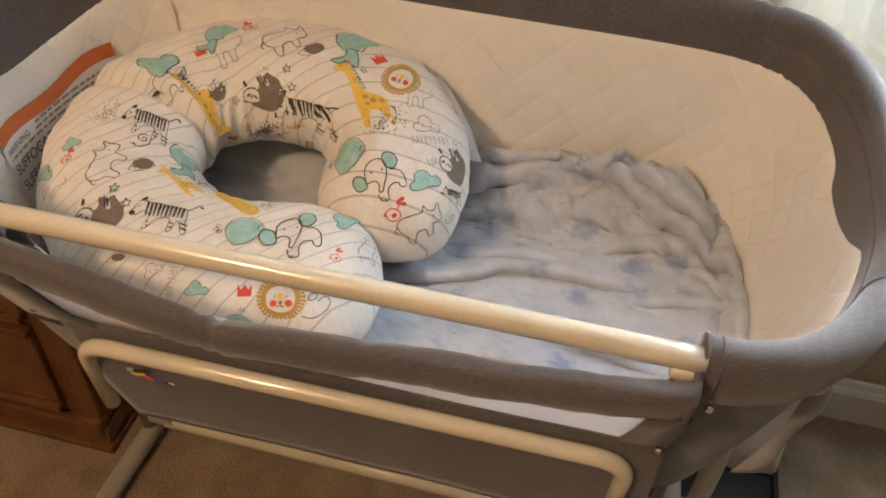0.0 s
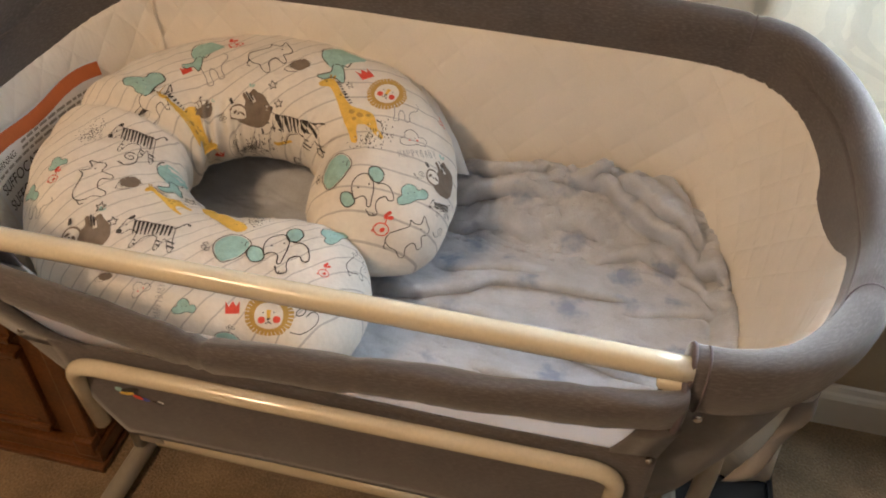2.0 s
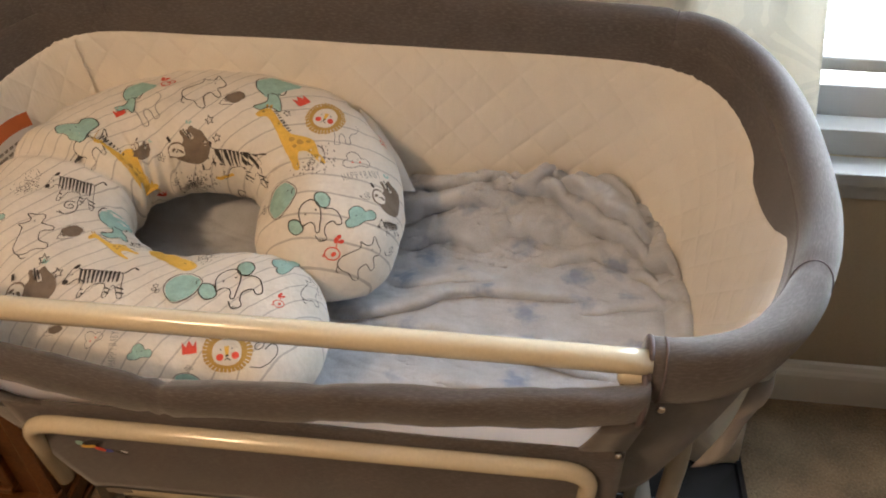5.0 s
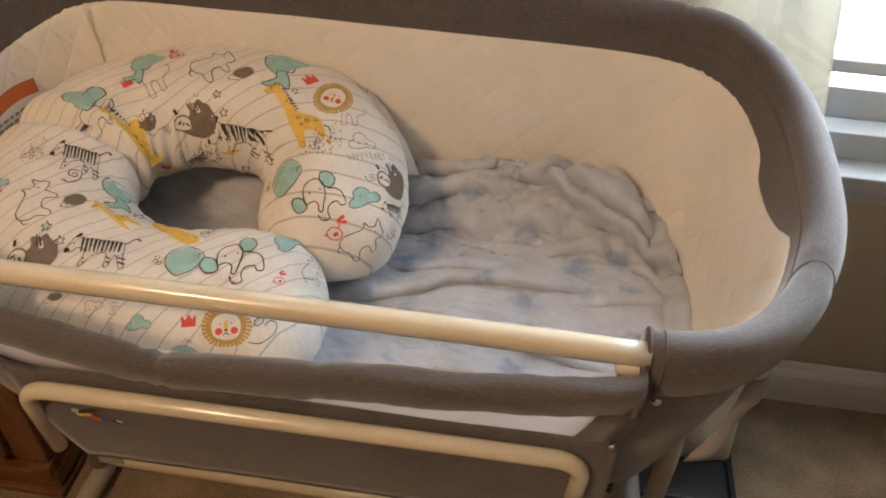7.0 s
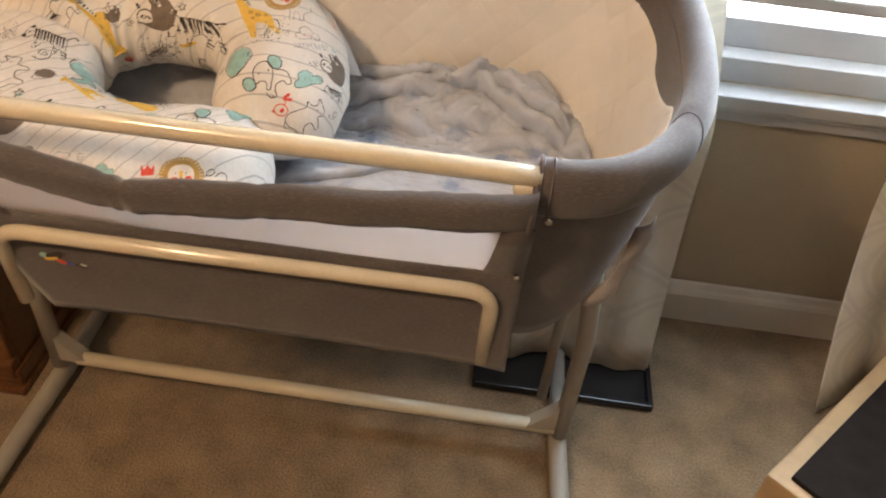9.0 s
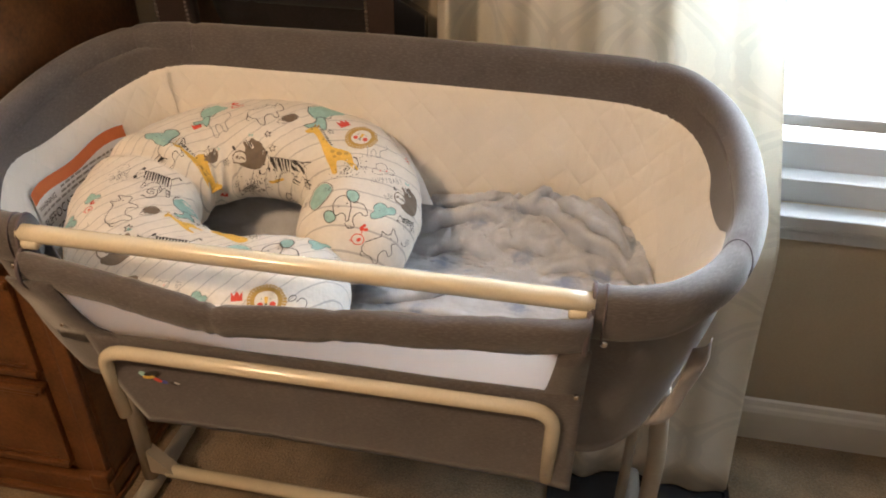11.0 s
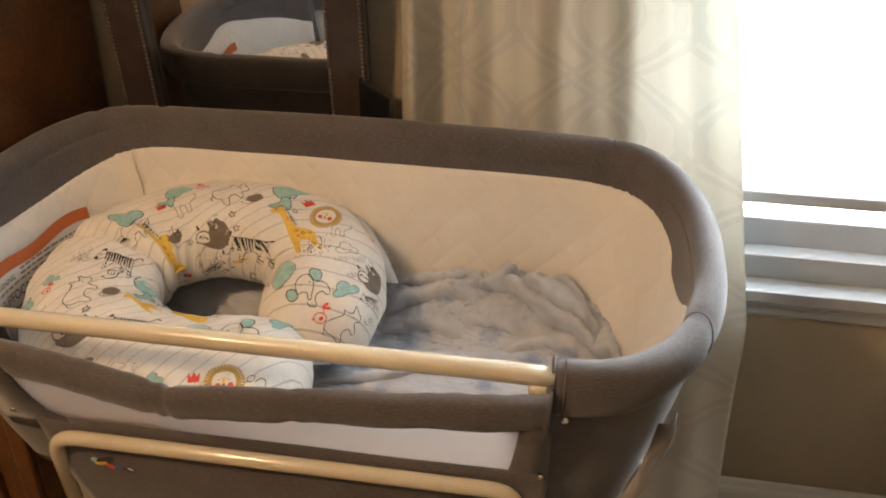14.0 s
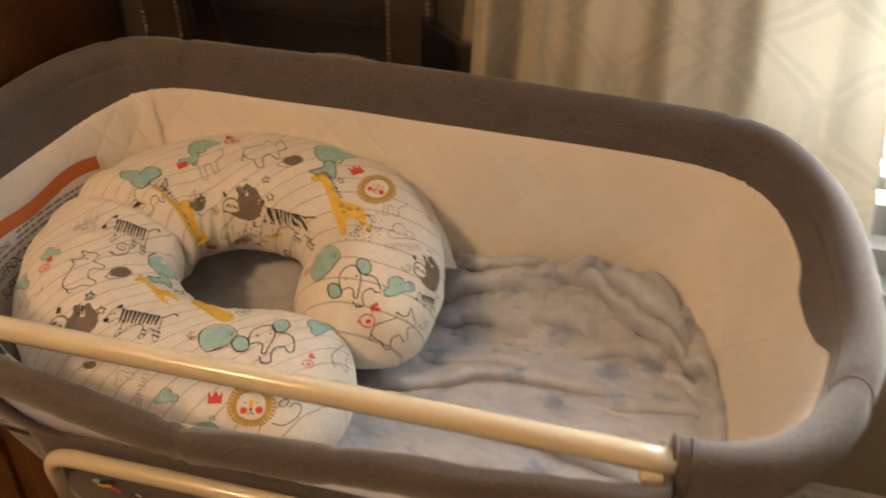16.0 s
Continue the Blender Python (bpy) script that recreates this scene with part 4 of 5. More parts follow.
        return [(TAUPE, 0, [body, soft([(-0.5, -0.05), (-0.42, 0.12), (-0.22, 0.14), (-0.1, 0.0), (-0.12, -0.2), (-0.28, -0.3), (-0.46, -0.22)])]), (PILLOW_WHITE, 1, [face]),
                (PILLOW_WHITE, 1, [[(0.02, 0.28), (0.09, 0.16), (0.16, 0.2), (0.08, 0.34)]]), (TAUPE, 2, [oval(-0.38, -0.05, 0.07, 0.035, 9, 0.7), oval(-0.2, -0.1, 0.07, 0.035, 9, -0.7)]),
                (INK, 3, [oval(-0.30, -0.1, 0.03, 0.022, 7), oval(-0.37, -0.05, 0.015, 0.015, 6), oval(-0.21, -0.09, 0.015, 0.015, 6)] + line([(-0.48, 0.3), (-0.42, 0.16)], 0.07, 4) + line([(0.0, 0.4), (0.1, 0.22)], 0.035, 4) + line([(-0.08, 0.44), (0.04, 0.2)], 0.03, 4)),
                (TEAL, 0, [oval(0.02, 0.62, 0.03, 0.07, 8, 0.2), oval(0.1, 0.6, 0.03, 0.06, 8, -0.6)])]
    if kind == "zebra":
        edge = soft([(-0.5, -0.02), (-0.46, 0.1), (-0.4, 0.2), (-0.3, 0.16), (-0.05, 0.16), (0.16, 0.12), (0.3, 0.14), (0.36, 0.02), (0.4, -0.14), (0.46, -0.3), (0.4, -0.32), (0.28, -0.12), (0.22, -0.3), (0.16, -0.3),
                     (0.14, -0.1), (-0.06, -0.12), (-0.16, -0.3), (-0.22, -0.28), (-0.2, -0.06), (-0.32, 0.0), (-0.42, -0.08)], 80)
        pen = stroke(closed(edge), 0.012)
        for i in range(10):
            x = -0.30 + 0.062 * i
            pen += [[(x - 0.026, 0.16), (x + 0.016, 0.16), (x + 0.05 + 0.012 * (i % 2), -0.07), (x + 0.035, -0.07)]]
        for x0, x1 in ((0.15, 0.2), (0.33, 0.42), (-0.2, -0.19)):
            pen += stroke([(x0, -0.16), (x1 + 0.03, -0.18)], 0.022) + stroke([(x0 + 0.03, -0.23), (x1 + 0.05, -0.25)], 0.022)
        pen += line([(0.32, 0.12), (0.44, 0.24), (0.5, 0.22)], 0.02, 8) + [oval(-0.49, -0.04, 0.05, 0.04, 9), oval(-0.38, 0.2, 0.05, 0.03, 8, 0.8), oval(-0.41, 0.07, 0.014, 0.014, 6), oval(0.5, 0.22, 0.035, 0.018, 7, -0.4)]
        return [(INK, 0, pen)]
    if kind == "elephant":
        left = soft([(-0.22, -0.16), (-0.3, -0.02), (-0.46, 0.0), (-0.5, -0.14), (-0.4, -0.26), (-0.26, -0.24)])
        right = soft([(0.06, 0.3), (0.1, 0.42), (0.26, 0.42), (0.34, 0.26), (0.26, 0.12), (0.12, 0.16)])
        pen = stroke(closed(left), ink) + stroke(closed(right), ink)
        pen += line([(-0.24, -0.12), (-0.26, 0.1), (-0.16, 0.26), (0.0, 0.3), (0.12, 0.2), (0.14, 0.0), (0.1, -0.16), (0.06, -0.3), (0.0, -0.28), (0.0, -0.16), (-0.08, -0.1), (-0.22, -0.14)], ink, 50)
        pen += line([(0.2, 0.1), (0.36, 0.08), (0.46, -0.02), (0.5, -0.2), (0.4, -0.22), (0.34, -0.14), (0.2, -0.2), (0.16, -0.32), (0.18, -0.44), (0.04, -0.46), (-0.02, -0.34)], ink, 40)
        pen += stroke([(0.05, -0.42), (0.06, -0.47)], 0.014) + stroke([(0.1, -0.42), (0.11, -0.47)], 0.014)
        return [(TEAL, 0, [left, right]), (INK, 1, pen + [oval(-0.14, 0.06, 0.018, 0.02, 6), oval(0.06, 0.1, 0.018, 0.02, 6)])]
    if kind in ("cloud", "faced_cloud"):
        edge = soft([(-0.5, -0.2), (-0.48, 0.0), (-0.32, 0.06), (-0.26, 0.28), (-0.02, 0.38), (0.18, 0.26), (0.24, 0.1), (0.42, 0.1), (0.52, -0.08), (0.4, -0.24), (0.1, -0.2), (-0.2, -0.27)], 48)
        inner = [(TEAL, 0, [edge])] if kind == "cloud" else [(RED, 1, [oval(-0.14, -0.04, 0.045, 0.04, 7), oval(0.16, -0.04, 0.045, 0.04, 7)])]
        return inner + [(INK, 1, stroke(closed(edge), ink * 1.1) + [oval(-0.1, 0.06, 0.016, 0.02, 6), oval(0.1, 0.06, 0.016, 0.02, 6)])]
    if kind == "rhino":
        edge = [(-0.42, -0.12), (-0.47, 0.04), (-0.36, 0.16), (-0.14, 0.2), (0.08, 0.22), (0.14, 0.34), (0.2, 0.24), (0.34, 0.2), (0.46, 0.34), (0.47, 0.16), (0.5, 0.02), (0.42, -0.06), (0.28, -0.06),
                (0.26, -0.3), (0.16, -0.32), (0.1, -0.14), (-0.08, -0.2), (-0.14, -0.42), (-0.26, -0.42), (-0.3, -0.22)]
        return [(INK, 0, stroke(closed(soft(edge, 80)), ink) + line([(-0.46, 0.02), (-0.54, -0.1), (-0.5, -0.16)], ink, 6) + [oval(0.3, 0.1, 0.018, 0.018, 6)])]
    if kind == "star":
        return [(INK, 0, stroke(closed([((0.5 if i % 2 == 0 else 0.22) * math.sin(i * math.pi / 5), (0.5 if i % 2 == 0 else 0.22) * math.cos(i * math.pi / 5)) for i in range(10)]), 0.085))]
    if kind == "band":
        return [(YELLOW, 0, [soft([(-0.5, 0.04), (-0.3, -0.06), (0.0, -0.1), (0.4, -0.14), (0.5, -0.04), (0.36, 0.03), (0.1, 0.06), (-0.2, 0.12), (-0.44, 0.16)])])]
    if kind == "bird":
        return [(RED, 0, line([(-0.42, -0.3), (-0.46, -0.02), (-0.2, 0.12), (0.06, -0.02), (0.1, -0.28), (-0.14, -0.42), (-0.42, -0.3)], 0.05, 24) + line([(-0.46, -0.05), (-0.58, -0.1), (-0.46, -0.16)], 0.04, 5) +
                 [oval(-0.14, -0.18, 0.12, 0.09, 9, 0.4), oval(0.16, 0.3, 0.13, 0.09, 9, 0.9), oval(0.32, 0.18, 0.13, 0.08, 9, -0.2), oval(0.32, 0.38, 0.1, 0.08, 9, 0.3)] + line([(0.04, 0.02), (0.2, 0.24)], 0.04, 4))]
    if kind == "snail":
        return [(INK, 0, line([(0.3 * (1 - t) * math.cos(10 * t) + 0.14, 0.3 * (1 - t) * math.sin(10 * t) + 0.05) for t in np.linspace(0, 0.92, 24)], 0.045, 50) + line([(0.44, -0.1), (0.1, -0.3), (-0.3, -0.26), (-0.46, -0.06), (-0.52, 0.16)], 0.045, 14) + line([(-0.44, -0.06), (-0.4, 0.14)], 0.035, 4))]
    if kind == "legs":
        return [(PRINT_GREY, 0, line([(-0.5, 0.44), (-0.46, -0.1), (-0.5, -0.4), (-0.32, -0.42), (-0.3, -0.1), (-0.2, 0.06), (-0.08, -0.1), (-0.08, -0.4), (0.08, -0.4), (0.1, -0.1), (0.2, 0.04), (0.4, 0.12), (0.48, 0.3), (0.4, 0.44)], 0.028, 60))]
    if kind == "flower":
        return [(INK, 0, [q for a in range(5) for q in stroke(closed(oval(0.28 * math.cos(a * 1.257), 0.28 * math.sin(a * 1.257), 0.2, 0.16, 9, a * 1.257)), 0.05)])]
    if kind == "sprig":
        return [(INK, 0, line([(-0.5, -0.3), (-0.1, -0.36), (0.3, -0.1), (0.42, 0.2), (0.2, 0.3), (0.0, 0.16)], 0.03, 24) + stroke(closed(oval(-0.16, 0.3, 0.16, 0.1, 12, 0.5)), 0.03))]
    out = []
    for row, word in enumerate(("HAPPY", "BABY") if kind == "text" else ("BABY",)):
        for i, ch in enumerate(word):
            for ln in LETTERS[ch]:
                out += stroke([(-0.5 + 0.11 * (i + 5.2 * row) + x * 0.105, -0.12 + y * 0.2) for x, y in ln], 0.014)
    return [(PRINT_GREY, 0, out)]


PILLOW_WHITE = material("white_print", (0.76, 0.715, 0.65), 0.9, spread=0.03)
from mathutils.bvhtree import BVHTree
_bm = bmesh.new()
_bm.from_mesh(cover.data)
TREE = BVHTree.FromBMesh(_bm)
_bm.free()


LINES = collections.defaultdict(list)


def motif(kind, x, y, z, size, turn, tall=1.0):
    """One printed motif on the pillow's cover near a point."""
    at, n, _, _ = TREE.find_nearest(Vector((x, y, z)))
    e1 = (Vector((1, 0, 0)) - n * n.x).normalized()
    e2 = n.cross(e1)
    a = radians(turn)
    e1, e2 = e1 * math.cos(a) + e2 * math.sin(a), e2 * math.cos(a) - e1 * math.sin(a)
    for mt, level, pieces in shapes(kind, int(1000 * (x + y)) % 97):
        scaled = [[(px * size, py * size * tall) for px, py in q] for q in pieces]
        lift = 0.0006 + 0.0004 * level
        if len(scaled) > 3:
            LINES[mt.name].append(drape("printed_lines", scaled, mt, at, e1, e2, TREE, cover, lift))
        else:
            for k, q in enumerate(scaled):
                drape("printed_shape", [q], mt, at, e1, e2, TREE, cover, lift + 0.0001 * k)


motif("tailed_whale", -0.108, 0.423, 0.757, 0.075, 47, 1.30)
motif("crown", -0.069, 0.409, 0.752, 0.017, 48, 1.22)
motif("lion", -0.034, 0.385, 0.745, 0.048, -6, 1.30)
motif("giraffe", -0.071, 0.345, 0.738, 0.084, -1, 1.05)
motif("dots", -0.031, 0.310, 0.732, 0.056, 37, 1.30)
motif("star", -0.080, 0.381, 0.750, 0.009, 42, 1.19)
motif("star", -0.082, 0.364, 0.746, 0.009, 27, 1.28)
motif("hedgehog", -0.150, 0.396, 0.758, 0.031, 11, 1.30)
motif("rhino", -0.191, 0.408, 0.760, 0.058, 35, 1.30)
motif("star", -0.171, 0.363, 0.746, 0.011, 24, 1.15)
motif("star", -0.158, 0.344, 0.734, 0.012, 14, 1.00)
motif("sloth", -0.193, 0.339, 0.722, 0.051, 10, 1.00)
motif("zebra", -0.136, 0.329, 0.713, 0.099, 4, 0.80)
motif("snail", -0.215, 0.327, 0.677, 0.013, -3, 1.30)
motif("legs", -0.005, 0.365, 0.735, 0.032, 17, 1.30)
motif("bird", 0.031, 0.395, 0.709, 0.027, 88, 0.80)
motif("faced_cloud", 0.013, 0.325, 0.726, 0.031, 25, 1.30)
motif("text", 0.023, 0.308, 0.721, 0.049, 31, 1.09)
motif("whale", -0.062, 0.263, 0.713, 0.045, 52, 1.30)
motif("elephant", -0.018, 0.239, 0.712, 0.061, 15, 1.06)
motif("cloud", 0.031, 0.251, 0.706, 0.037, 32, 0.93)
motif("sloth", 0.054, 0.296, 0.699, 0.049, 26, 1.01)
motif("snail", 0.033, 0.278, 0.714, 0.014, 34, 0.98)
motif("zebra", 0.063, 0.264, 0.683, 0.041, 14, 0.80)
motif("rhino", 0.035, 0.218, 0.672, 0.056, 19, 1.01)
motif("bird", 0.009, 0.216, 0.687, 0.028, 25, 1.00)
motif("snail", 0.063, 0.246, 0.662, 0.018, 2, 0.80)
motif("rhino", -0.006, 0.163, 0.672, 0.050, 81, 0.80)
motif("bird", -0.028, 0.125, 0.692, 0.018, 45, 1.09)
motif("cloud", -0.039, 0.187, 0.684, 0.047, 81, 0.80)
motif("elephant", -0.081, 0.138, 0.699, 0.064, 13, 1.30)
motif("whale", -0.130, 0.126, 0.700, 0.042, 52, 1.30)
motif("dots", -0.128, 0.181, 0.688, 0.039, 51, 1.30)
motif("band", -0.163, 0.180, 0.686, 0.084, -25, 1.30)
motif("star", -0.214, 0.203, 0.680, 0.015, 70, 1.19)
motif("star", -0.286, 0.146, 0.703, 0.012, 13, 1.28)
motif("star", -0.265, 0.132, 0.699, 0.011, 29, 1.30)
motif("giraffe", -0.231, 0.184, 0.693, 0.040, 35, 1.30)
motif("zebra", -0.219, 0.127, 0.701, 0.069, 7, 1.30)
motif("sloth", -0.285, 0.109, 0.695, 0.053, 2, 1.08)
motif("hedgehog", -0.278, 0.191, 0.704, 0.029, 36, 1.30)
motif("snail", -0.295, 0.225, 0.709, 0.025, 69, 1.06)
motif("rhino", -0.314, 0.177, 0.709, 0.062, 87, 0.91)
motif("zebra", -0.302, 0.257, 0.712, 0.060, 6, 1.30)
motif("tailed_whale", -0.251, 0.232, 0.684, 0.064, 76, 1.30)
motif("dots", -0.350, 0.250, 0.718, 0.043, 71, 1.20)
motif("bird", -0.358, 0.178, 0.707, 0.019, 43, 1.30)
motif("cloud", -0.364, 0.195, 0.710, 0.022, 37, 1.30)
motif("cloud", -0.384, 0.163, 0.687, 0.038, -5, 0.80)
motif("legs", -0.361, 0.142, 0.690, 0.036, 3, 0.80)
motif("rhino", -0.303, 0.315, 0.734, 0.049, 35, 1.24)
motif("cloud", -0.327, 0.334, 0.739, 0.056, 80, 1.30)
motif("tailed_whale", -0.281, 0.404, 0.750, 0.058, 39, 1.30)
motif("crown", -0.287, 0.370, 0.744, 0.013, 40, 1.30)
motif("legs", -0.249, 0.378, 0.748, 0.038, 40, 1.30)
motif("giraffe", -0.261, 0.309, 0.711, 0.086, 67, 1.25)
motif("band", -0.251, 0.314, 0.697, 0.065, -48, 1.05)
motif("sloth", -0.250, 0.328, 0.721, 0.025, -36, 1.07)
motif("flower", -0.227, 0.331, 0.710, 0.012, 8, 0.99)
motif("bird", -0.247, 0.431, 0.755, 0.026, 74, 1.30)
motif("zebra", -0.198, 0.336, 0.665, 0.043, 31, 1.12)
motif("dots", -0.188, 0.334, 0.676, 0.053, -2, 1.30)
motif("band", -0.151, 0.330, 0.689, 0.029, 31, 0.80)
motif("crown", -0.236, 0.326, 0.657, 0.010, -22, 1.30)
motif("snail", -0.133, 0.336, 0.657, 0.035, -96, 0.80)
motif("lion", -0.065, 0.063, 0.681, 0.049, 12, 0.98)
motif("crown", -0.102, 0.061, 0.683, 0.014, 13, 1.02)
motif("cloud", -0.149, 0.052, 0.680, 0.024, 12, 0.97)
motif("text", -0.178, 0.054, 0.681, 0.035, 93, 1.07)
motif("faced_cloud", -0.199, 0.060, 0.685, 0.020, 42, 1.09)
motif("sprig", -0.029, 0.068, 0.675, 0.032, 13, 1.01)
motif("hedgehog", -0.244, 0.069, 0.682, 0.021, 9, 0.92)
motif("whale", -0.099, 0.038, 0.657, 0.030, -57, 1.00)
for obs in LINES.values():
    bm = bmesh.new()
    mt = obs[0].data.materials[0]
    for o in obs:
        bm.from_mesh(o.data)
    for o in obs:
        bpy.data.objects.remove(o)
    tagged(part("printed_line_art", bm, mt, cover), "fine printed line drawings", kind="stuff")
# cloth tag on the pillow's seam
v = [(-0.01, 0.461, 0.715), (0.015, 0.453, 0.695), (0.048, 0.426, 0.662), (0.071, 0.396, 0.635), (0.048, 0.392, 0.637), (0.02, 0.415, 0.672)]
tag_ob = mesh_object("cloth_tag", v, [(0, 1, 2, 5), (2, 3, 4, 5)], LABEL, pillow, "white folded cloth tag")
tag_ob.modifiers.new("thickness", "SOLIDIFY").thickness = 0.0012


# ---- warning label on the liner ----
def wall_shape(name, pieces, mt, parent, level=0, label=""):
    """Flat outlines, given as (run along the rim, height), laid on the liner."""
    bm = bmesh.new()
    for pts in pieces:
        bm.faces.new([bm.verts.new((s, z, 0)) for s, z in pts])
    for _ in range(4):
        long = [e for e in bm.edges if e.calc_length() > 0.02]
        if not long:
            break
        bmesh.ops.subdivide_edges(bm, edges=long, cuts=1, use_grid_fill=True)
        bmesh.ops.triangulate(bm, faces=[f for f in bm.faces if len(f.verts) > 4])
    for q in bm.verts:
        s, z = q.co.x, q.co.y
        b = (z - 0.545) / (ledge(s) - 0.545)
        p = wall_point(s, z, 0.031 - 0.003 * math.sin(math.pi * b) + 0.003 * noise.noise((s * 9, z * 12, 3)) + 0.0042 + 0.0006 * level, 0.14)
        q.co = Vector(p)
    return part(name, bm, mt, parent, label)


LA, LB = s_of(-0.473, 0.41), s_of(-0.498, 0.165)
run = LB - LA


def band_z(s):
    a = (s - LA) / run
    return 0.716 + 0.004 * math.sin(a * 9) + 0.006 * (0.5 - a)


tag_label = wall_shape("warning_label", [[(LA, 0.618), (LB, 0.618)] + [(LB - run * i / 10, band_z(LB - run * i / 10) + 0.006) for i in range(11)]], LABEL, liner, 0, "white warning label with an orange band")
wall_shape("orange_band", [[(LA + run * i / 14, band_z(LA + run * i / 14) - 0.015), (LA + run * (i + 1) / 14, band_z(LA + run * (i + 1) / 14) - 0.015), (LA + run * (i + 1) / 14, band_z(LA + run * (i + 1) / 14) + 0.004), (LA + run * i / 14, band_z(LA + run * i / 14) + 0.004)] for i in range(14)], ORANGE, tag_label, 1)


def text_on_liner(words, s, z, height, mt, name="label_text"):
    cu = bpy.data.curves.new("label_text", "FONT")
    cu.body, cu.size = words, height * 1.35
    tmp = new("label_text", cu)
    bpy.context.view_layer.update()
    me = bpy.data.meshes.new_from_object(tmp.evaluated_get(bpy.context.evaluated_depsgraph_get()))
    bpy.data.objects.remove(tmp)
    for q in me.vertices:
        ss, zz = s - q.co.x, z + q.co.y
        b = (zz - 0.545) / (ledge(ss) - 0.545)
        q.co = Vector(wall_point(ss, zz, 0.031 - 0.003 * math.sin(math.pi * b) + 0.003 * noise.noise((ss * 9, zz * 12, 3)) + 0.0056, 0.14))
    me.materials.append(mt)
    ob = new(name, me)
    ob.parent = tag_label
    return ob


text_on_liner("WARNING", LB - 0.006, 0.687, 0.0085, INK)
text_on_liner("SUFFOCATION", LB - 0.006, 0.660, 0.014, INK)
text_on_liner("INFANTS CAN", LA + 0.085, 0.672, 0.012, INK)
text_on_liner("SUFFOCATE", LB - 0.006, 0.638, 0.014, INK)
rng = random.Random(4)
bars = []
for z, s0, s1 in ((0.693, LA + 0.01, LB - 0.075), (0.686, LA + 0.03, LB - 0.075), (0.679, LA + 0.1, LB - 0.008)):
    s = s0
    while s < s1:
        w = rng.uniform(0.006, 0.018)
        bars.append([(s, z), (min(s + w, s1), z), (min(s + w, s1), z + 0.0035), (s, z + 0.0035)])
        s += w + 0.003
wall_shape("small_print", bars, PRINT_GREY, tag_label, 2)
# maker's mark on the front panel, plain coloured shapes
for mt, cx, cz, rx, rz, tu in ((INK, -0.205, 0.588, 0.012, 0.0035, 0.4), (TEAL, -0.218, 0.585, 0.005, 0.004, 0), (YELLOW, -0.210, 0.581, 0.009, 0.003, 0.2), (RED, -0.198, 0.578, 0.006, 0.003, -0.3), (BLUE, -0.190, 0.576, 0.005, 0.003, 0), (INK, -0.176, 0.575, 0.007, 0.002, -0.3), (LABEL, -0.173, 0.577, 0.004, 0.0015, -0.3)):
    o = oval(cx, cz, rx, rz, 12, tu)
    mesh_object("printed_mark", [(x, 0.0070 - 0.0002 * abs(tu * 5), z) for x, z in o], [tuple(range(12))], mt, panel)

# ---- chest of drawers ----
chest = thing("chest_of_drawers", "dark brown wooden chest with moulded drawer fronts", "dresser")
DX0, DX1, DY0, DY1, DZ = -1.55, -0.515, 0.245, 0.648, 1.3
part("body", box_bm((DX0, DY0, 0.045), (DX1, DY1, DZ), 0.006), WOOD, chest)
part("top", box_bm((DX0 - 0.02, DY0 - 0.03, DZ), (DX1 + 0.010, DY1, DZ + 0.03), 0.008), WOOD, chest)
part("plinth", box_bm((DX0, DY0 - 0.022, 0.012), (DX1 + 0.008, DY1, 0.052), 0.006), WOOD, chest)
part("plinth_moulding", box_bm((DX0, DY0 - 0.034, 0.0), (DX1 + 0.014, DY1, 0.014), 0.004), WOOD, chest)
part("stile", box_bm((DX1 - 0.032, DY0 - 0.014, 0.052), (DX1 - 0.002, DY0 + 0.002, DZ - 0.01), 0.005), WOOD, chest)
part("corner_block", box_bm((DX1 - 0.036, DY0 - 0.026, 0.03), (DX1 + 0.003, DY0 + 0.002, 0.075), 0.008), WOOD, chest)
for z0, z1 in ((0.072, 0.278), (0.30, 0.506), (0.528, 0.734), (0.756, 0.962), (0.984, 1.19)):
    drawer = part("drawer", box_bm((DX0 + 0.03, DY0 - 0.012, z0), (DX1 - 0.075, DY0 + 0.004, z1), 0.004), WOOD, chest)
    for d, hh in ((0.0, 0.014), (0.018, 0.010)):
        for zz in (z0 + d, z1 - d - hh):
            part("moulding", box_bm((DX0 + 0.03, DY0 - 0.020 + d * 0.3, zz), (DX1 - 0.075 - d, DY0 - 0.010, zz + hh), 0.004), WOOD, drawer)
    for xx in (DX0 + 0.25, DX1 - 0.30):
        bm = bmesh.new()
        bmesh.ops.create_uvsphere(bm, u_segments=14, v_segments=10, radius=0.014, matrix=Matrix.Translation((xx, DY0 - 0.024, (z0 + z1) / 2)))
        part("knob", bm, BEAD, drawer, "dull metal knob", True)

# ---- tilted mirror ----
mirror = thing("cheval_mirror", "tall dark framed cheval mirror with beaded edges", "mirror")
MW, FW, Z0, Z1 = 0.216, 0.064, 0.40, 1.9
SWING = pose(-0.234, 0.565, 1.2, 6.0) @ pose(0, 0, -1.2)


def swung(ob):
    ob.data.transform(SWING)
    return ob


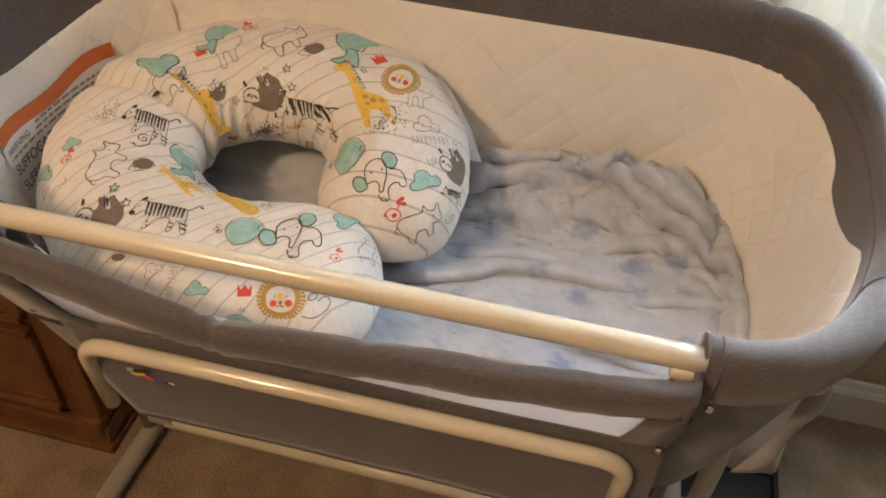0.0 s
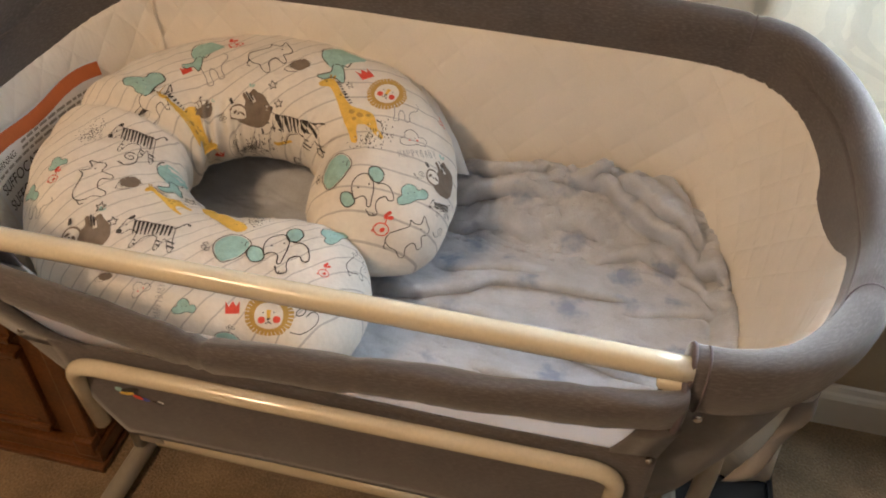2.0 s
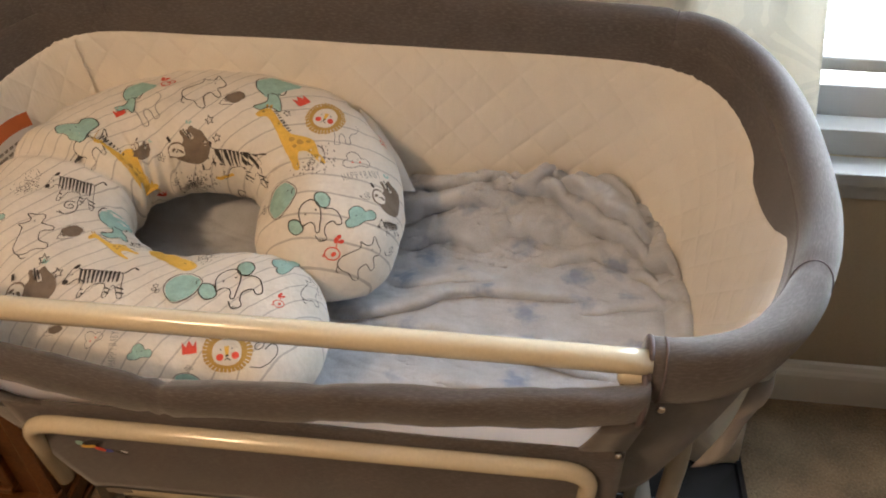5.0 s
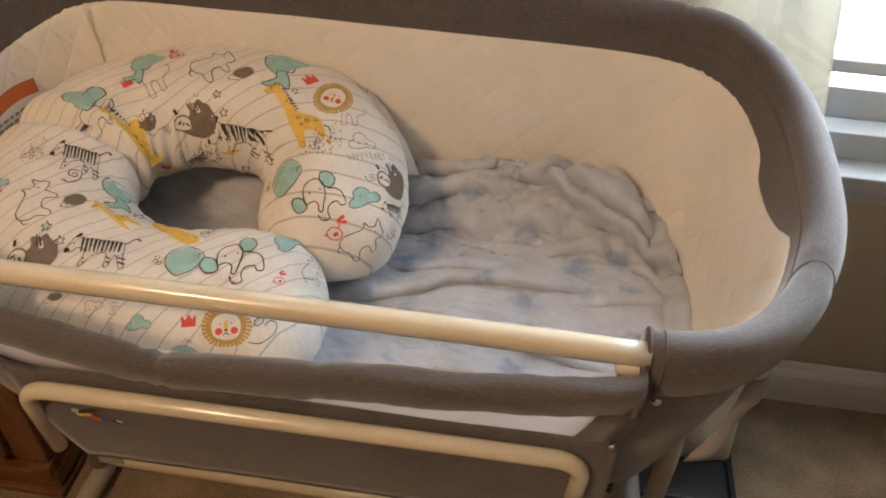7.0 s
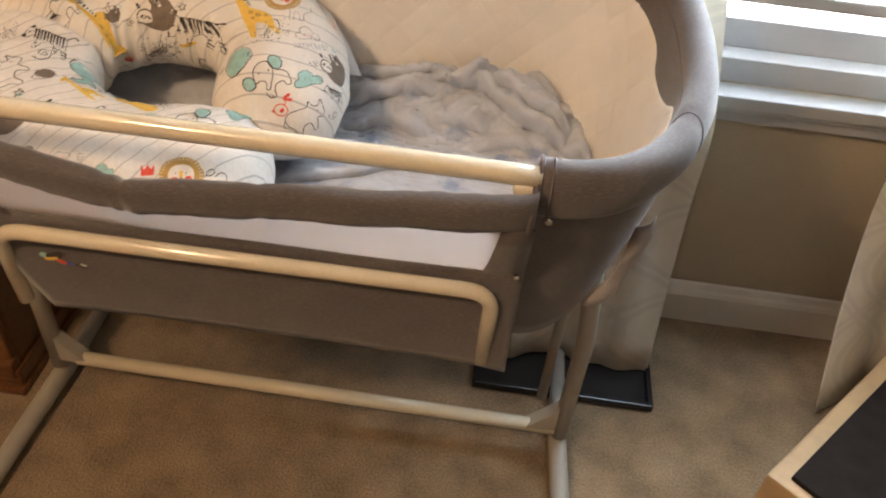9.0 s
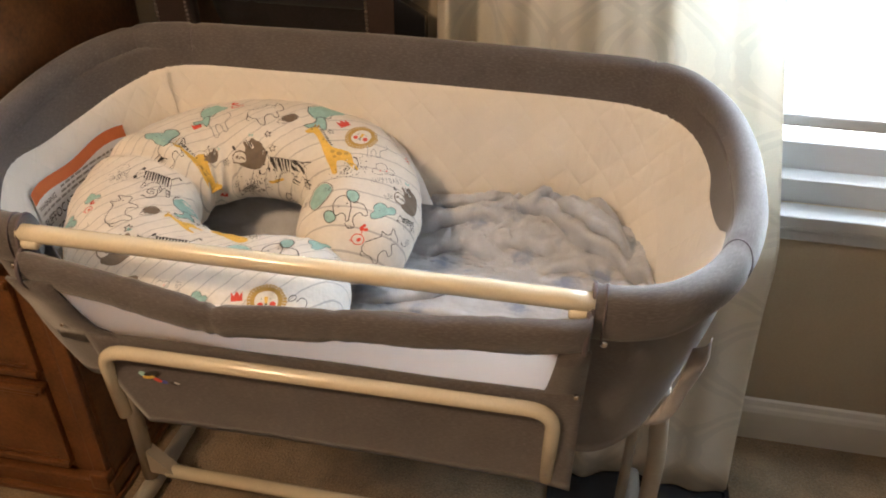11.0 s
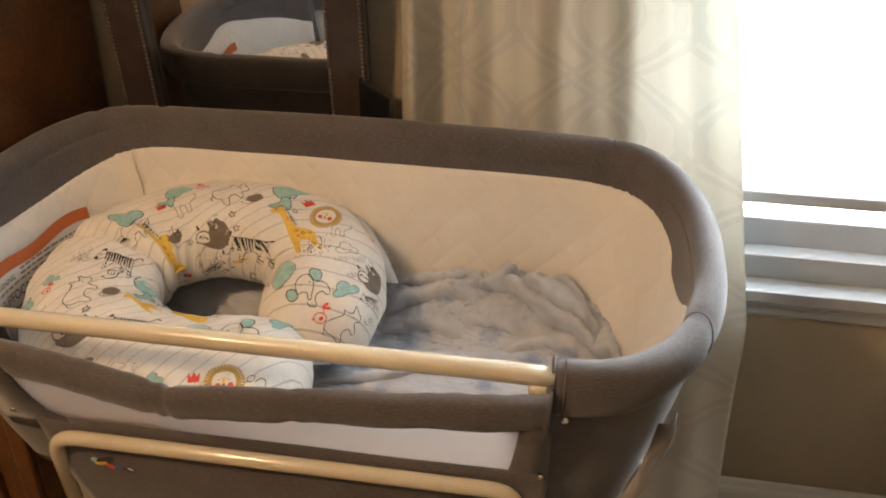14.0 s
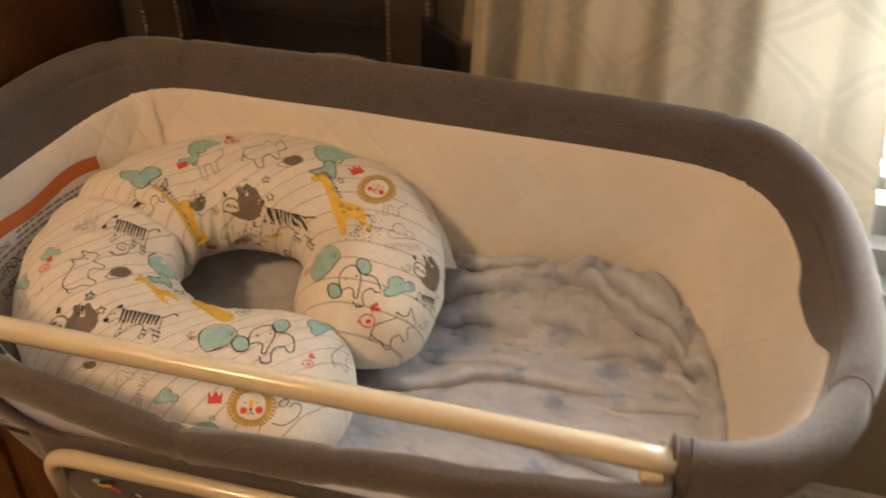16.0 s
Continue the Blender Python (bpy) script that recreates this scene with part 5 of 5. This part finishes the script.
swung(part("glass", box_bm((-MW + FW, 0.004, Z0 + FW), (MW - FW, 0.010, Z1 - FW), 0), MIRROR, mirror, "silvered mirror glass"))
swung(part("backing", box_bm((-MW, 0.012, Z0), (MW, 0.02, Z1), 0.002), DARKWOOD, mirror))
for lo, hi in (((-MW, -0.014, Z0), (-MW + FW, 0.012, Z1)), ((MW - FW, -0.014, Z0), (MW, 0.012, Z1)), ((-MW + FW, -0.014, Z0), (MW - FW, 0.012, Z0 + FW)), ((-MW + FW, -0.014, Z1 - FW), (MW - FW, 0.012, Z1))):
    swung(part("frame_rail", box_bm(lo, hi, 0.008, 3), DARKWOOD, mirror))
for x in (-MW + 0.005, -MW + FW - 0.004, MW - FW + 0.004, MW - 0.005):
    bm = bmesh.new()
    for k in range(110):
        bmesh.ops.create_icosphere(bm, subdivisions=1, radius=0.0034, matrix=Matrix.Translation((x, -0.0145, 0.82 + 0.0072 * k)))
    tagged(swung(part("bead_strip", bm, BEAD, mirror, smooth=True)), kind="stuff")
for x in (-0.40, -0.05):
    part("stand_post", box_bm((x - 0.012, 0.615, 0.0), (x + 0.012, 0.640, 0.46), 0.003), DARKWOOD, mirror)
# guessed wardrobe, added so the mirror reflects dark brown, not the bright wall
wardrobe = thing("wardrobe", "dark brown wooden wardrobe, added across the room to darken the mirror", "wardrobe")
part("wardrobe_body", box_bm((-2.9, -3.6, 0.0), (-0.5, -3.0, 2.3), 0.01), WOOD, wardrobe)
for k in range(4):
    part("wardrobe_door", box_bm((-2.88 + 0.59 * k, -3.0, 0.08), (-2.31 + 0.59 * k, -2.98, 2.26), 0.006), WOOD, wardrobe)
board = part("folded_stand", box_bm((-0.03, 0.575, 0.0), (0.021, 0.60, 0.872), 0.003), BLACK)
for q in board.data.vertices:
    if q.co.z > 0.8 and q.co.x > 0:
        q.co.z -= 0.004
    if q.co.z > 0.8 and q.co.x < 0:
        q.co.z += 0.024
tagged(board, "flat black folded stand behind the mirror", "stand")

# ---- things on the floor ----
tray = thing("boot_tray", "flat glossy black tray on the carpet", "tray")
part("tray_base", box_bm((0.30, 0.382, 0.0), (0.635, 0.530, 0.008), 0.003), BLACK, tray)
for lo, hi in (((0.30, 0.377, 0.0), (0.635, 0.387, 0.018)), ((0.30, 0.525, 0.0), (0.635, 0.535, 0.018)), ((0.295, 0.377, 0.0), (0.305, 0.535, 0.018)), ((0.630, 0.377, 0.0), (0.640, 0.535, 0.018))):
    part("tray_lip", box_bm(lo, hi, 0.003), BLACK, tray)
crate = thing("storage_box", "low pale wooden box with a black top", "box", at=(0.812, 0.175, 0.0))
crate.rotation_euler = (0, 0, radians(48))
part("box_body", box_bm((0.0, -0.42, 0.0), (0.55, 0.03, 0.112), 0.006), PALEWOOD, crate, "pale wooden box body")
part("box_top", box_bm((0.022, -0.40, 0.108), (0.53, 0.0, 0.122), 0.003), DARK_TOP, crate, "black top panel")
